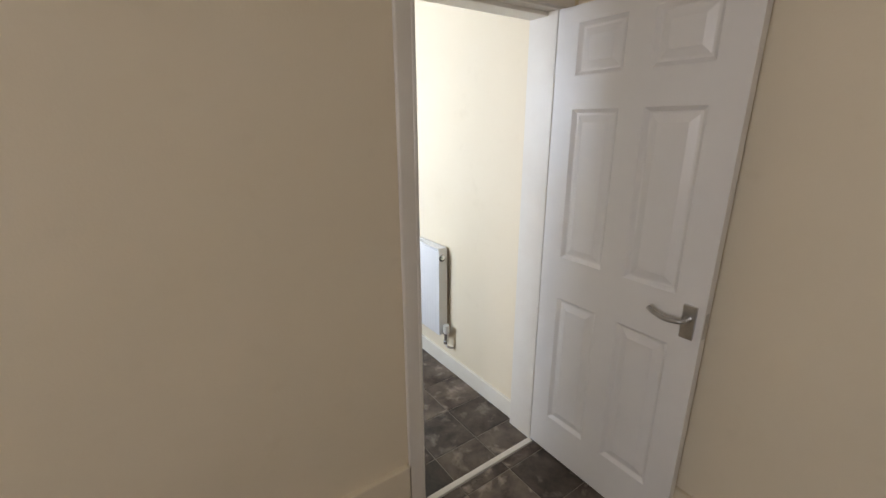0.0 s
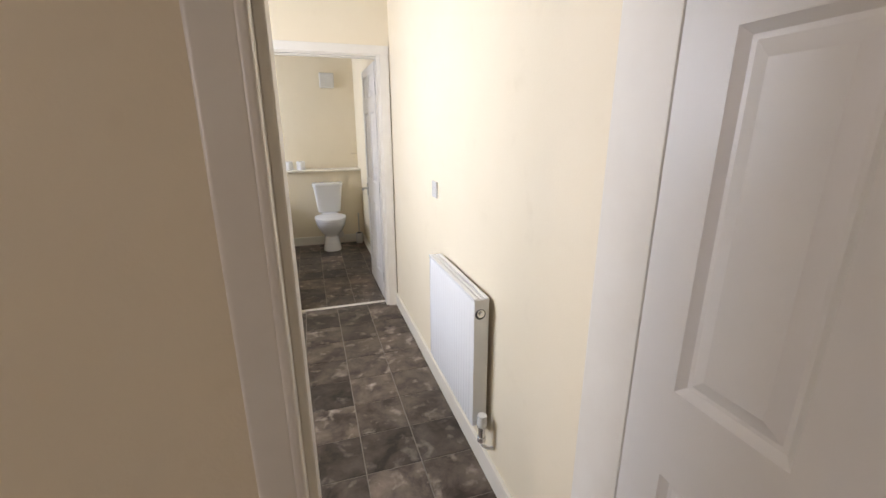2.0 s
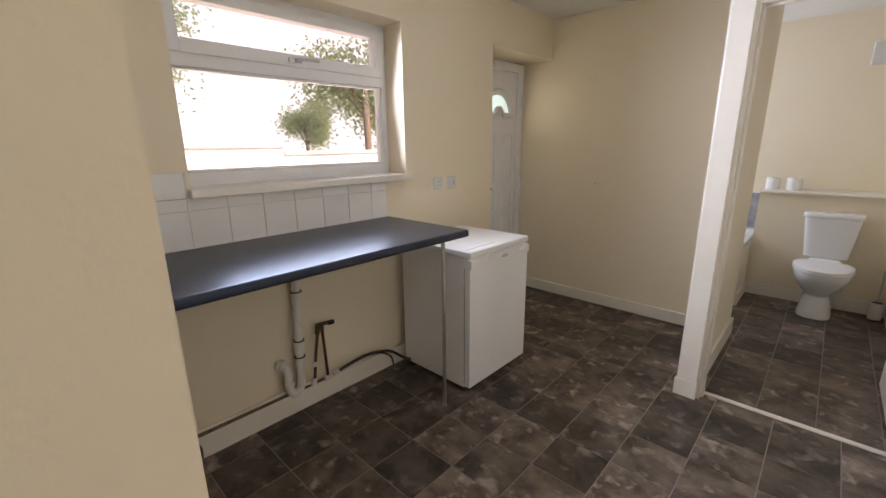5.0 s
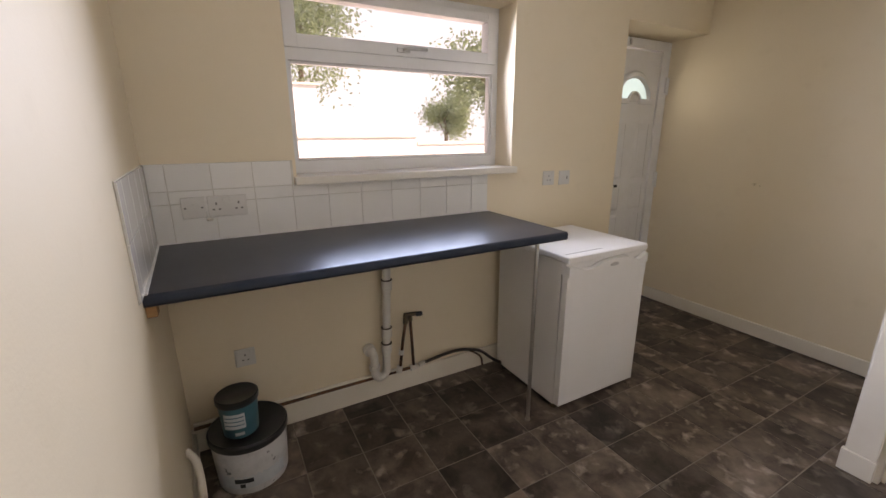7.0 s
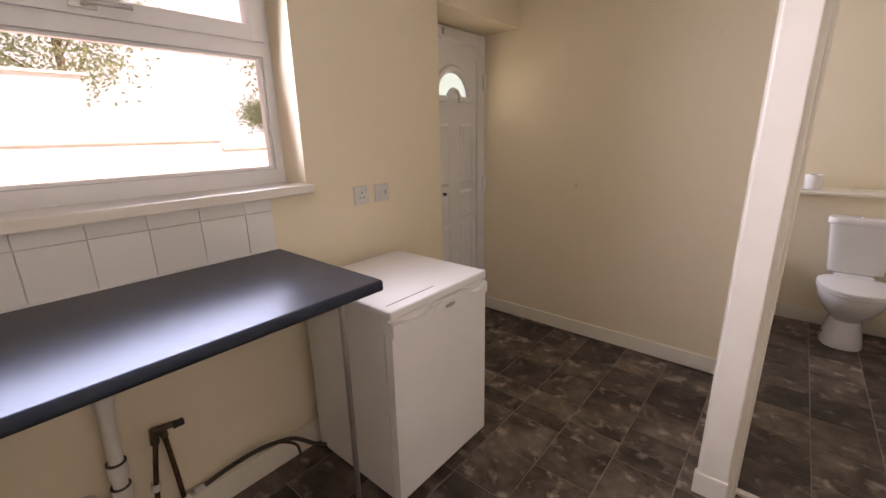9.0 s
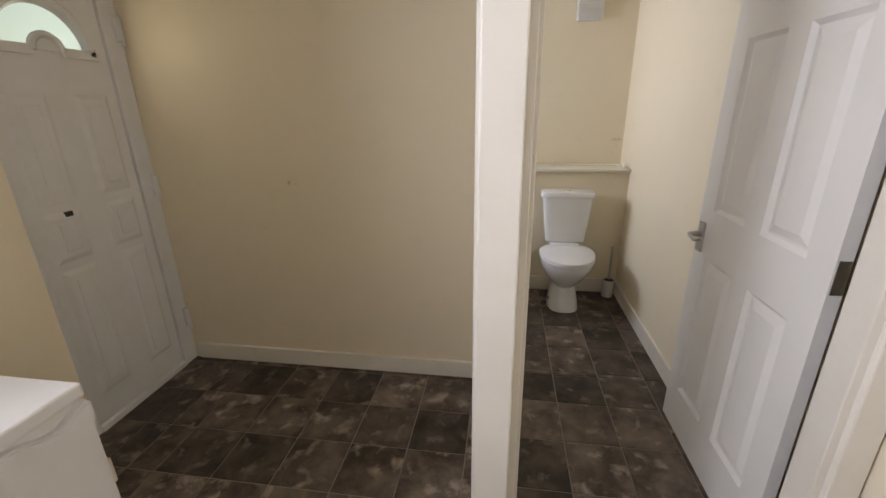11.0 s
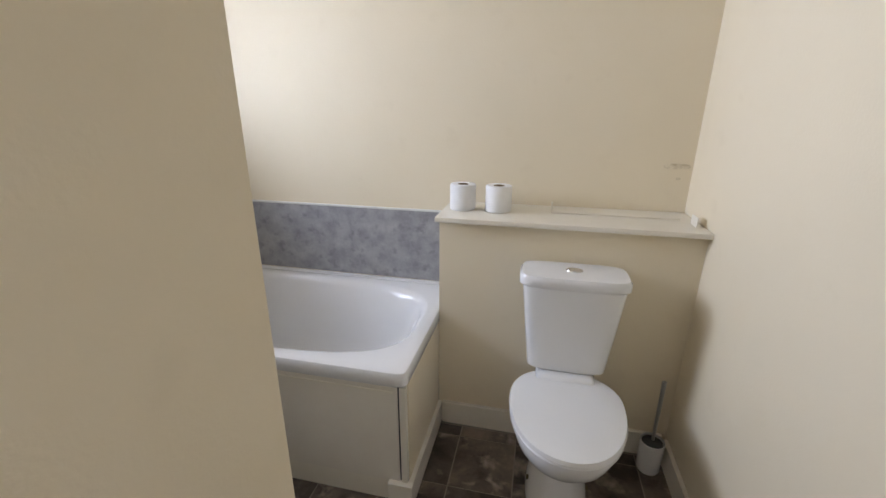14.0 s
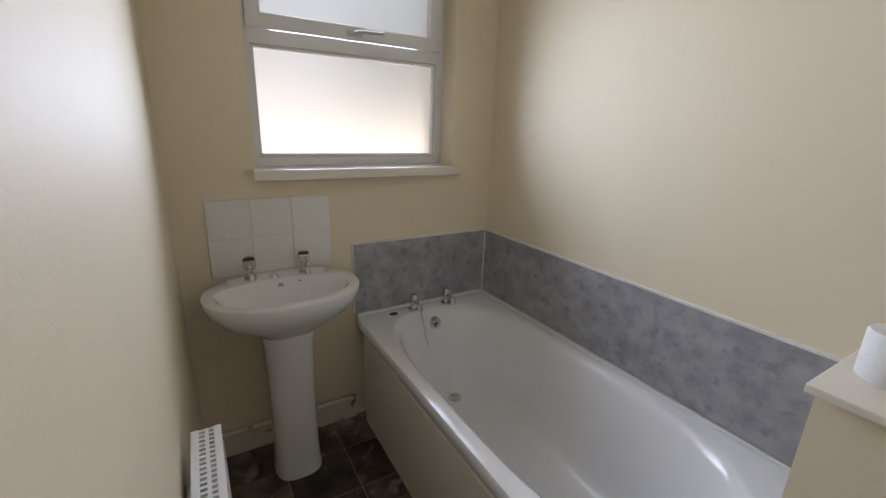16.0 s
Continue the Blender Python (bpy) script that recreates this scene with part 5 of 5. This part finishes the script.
splash_return = structure("wall_tiling_return", prism([(XW + 0.003, YS0), (0.31, YS0 + 0.0315), (0.31, YS0 + 0.0345), (XW + 0.003, YS0 + 0.003)], (WZ, 1.302), "z"), TGROUT, "white glazed splashback tiles at the end of the worktop")
lay(splash, "tile", WALLX, (YS0 + 0.008, 3.808, WZ - 0.002, 1.195), (2.757, 1.143), (0.157, 0.157), 0.006, TILEW)
lay(splash, "tile", WALLX, (YS0 + 0.008, WK0 - 0.014, 1.195, 1.302), (2.757, 1.143), (0.157, 0.1585), 0.006, TILEW)
lay(splash_return, "tile", WALLY, (0.009, 0.715, WZ - 0.002, 1.302), (0.009, 1.143), (0.157, 0.157), 0.006, TILEW)
basin_tiles = structure("wall_tiling_basin", B((XB, XB + 0.003, 5.905, 6.38, 0.845, 1.155)), SEAL, "white glazed tiles behind the wash basin")
WALLB = Matrix(((0, 0, 1, XB + 0.002), (1, 0, 0, 0), (0, 1, 0, 0), (0, 0, 0, 1)))
lay(basin_tiles, "tile", WALLB, (5.905, 6.38, 0.845, 1.155), (5.905, 1.0), (0.158, 0.155), 0.006, TILEW, 0.0004)


# ---- outside ----
structure("ground", B((-80, XO, -60, 70, -0.25, -0.15)), GROUND, "pale concrete yard outside the windows")
yard = thing("yard_wall", "pale rendered yard wall with brown coping, stepped down at one end", "wall", at=(-6, 4, -0.15))
for y0, y1, h in ((-14, 6.0, 1.38), (6.0, 24, 1.24)):
    part("wall", B((-6.3, -6.05, y0, y1, -0.15, h)), RENDERW, yard)
    part("coping", B((-6.34, -6.01, y0, y1, h, h + 0.06), bevel=0.01), COPING, yard)
garage = thing("garage", "pale rendered flat-roofed garage beyond the yard", "garage", at=(-16, 0, -0.15))
part("wall", B((-18, -14, -6, 5.9, -0.15, 3.12)), RENDERW, garage)
part("roof", B((-18.1, -13.9, -6.1, 6.05, 3.12, 3.2), bevel=0.02), COPING, garage)


def tree(x, y, height, spread, seed):
    rnd = random.Random(seed)
    t = thing("tree", "leafy green garden tree in summer leaf", "tree", "garden trees", at=(x, y, -0.15))
    bm = bmesh.new()
    tube(bm, [(x, y, -0.15), (x + 0.05, y + 0.05, height * 0.25), (x - 0.08, y + 0.1, height * 0.6)], 0.13, 10)
    tips = []
    for k in range(9):
        a, h = rnd.uniform(0, 6.28), height * rnd.uniform(0.3, 0.6)
        tip = (x + math.cos(a) * spread * rnd.uniform(0.4, 0.8), y + math.sin(a) * spread * rnd.uniform(0.4, 0.8), h + height * rnd.uniform(0.1, 0.35))
        tube(bm, [(x, y, h), ((x + tip[0]) / 2, (y + tip[1]) / 2, (h + tip[2]) / 2 + 0.15), tip], 0.04, 6)
        tips.append(tip)
    part("trunk", bm, BARKBROWN, t, smooth=True)
    verts, faces = [], []
    for k in range(8000):
        c = Vector(rnd.choice(tips))
        p = c + Vector((rnd.gauss(0, 0.36), rnd.gauss(0, 0.36), rnd.gauss(0, 0.32))) * spread * 0.75
        d = Vector((rnd.gauss(0, 1), rnd.gauss(0, 1), rnd.gauss(0, 1))).normalized() * rnd.uniform(0.06, 0.115)
        s = d.orthogonal().normalized() * d.length * 0.5
        i = len(verts)
        verts += [p - d, p + s, p + d, p - s]
        faces.append((i, i + 1, i + 2, i + 3))
    me = bpy.data.meshes.new("crown")
    me.from_pydata([tuple(v) for v in verts], [], faces)
    me.materials.append(LEAF)
    c = new("crown", me)
    c.parent = t
    c.matrix_parent_inverse = Matrix.Translation(-Vector(t["base"]))
    c["kind"] = "stuff"
    return t


bm = bmesh.new()
arc = [(75 * math.cos(a), 3 + 75 * math.sin(a)) for a in (radians(115 + 130 * k / 24) for k in range(25))]
low, high = [bm.verts.new((u, v, -3)) for u, v in arc], [bm.verts.new((u, v, 48)) for u, v in arc]
for k in range(24):
    bm.faces.new((low[k], low[k + 1], high[k + 1], high[k]))
structure("backdrop", bm, HAZE, "bright hazy sky beyond the yard")
tree(-20.5, 6.6, 9.2, 2.5, 3)
tree(-12.2, 12.5, 5.8, 2.2, 8)
tree(-24, 16.5, 4.2, 1.5, 11)
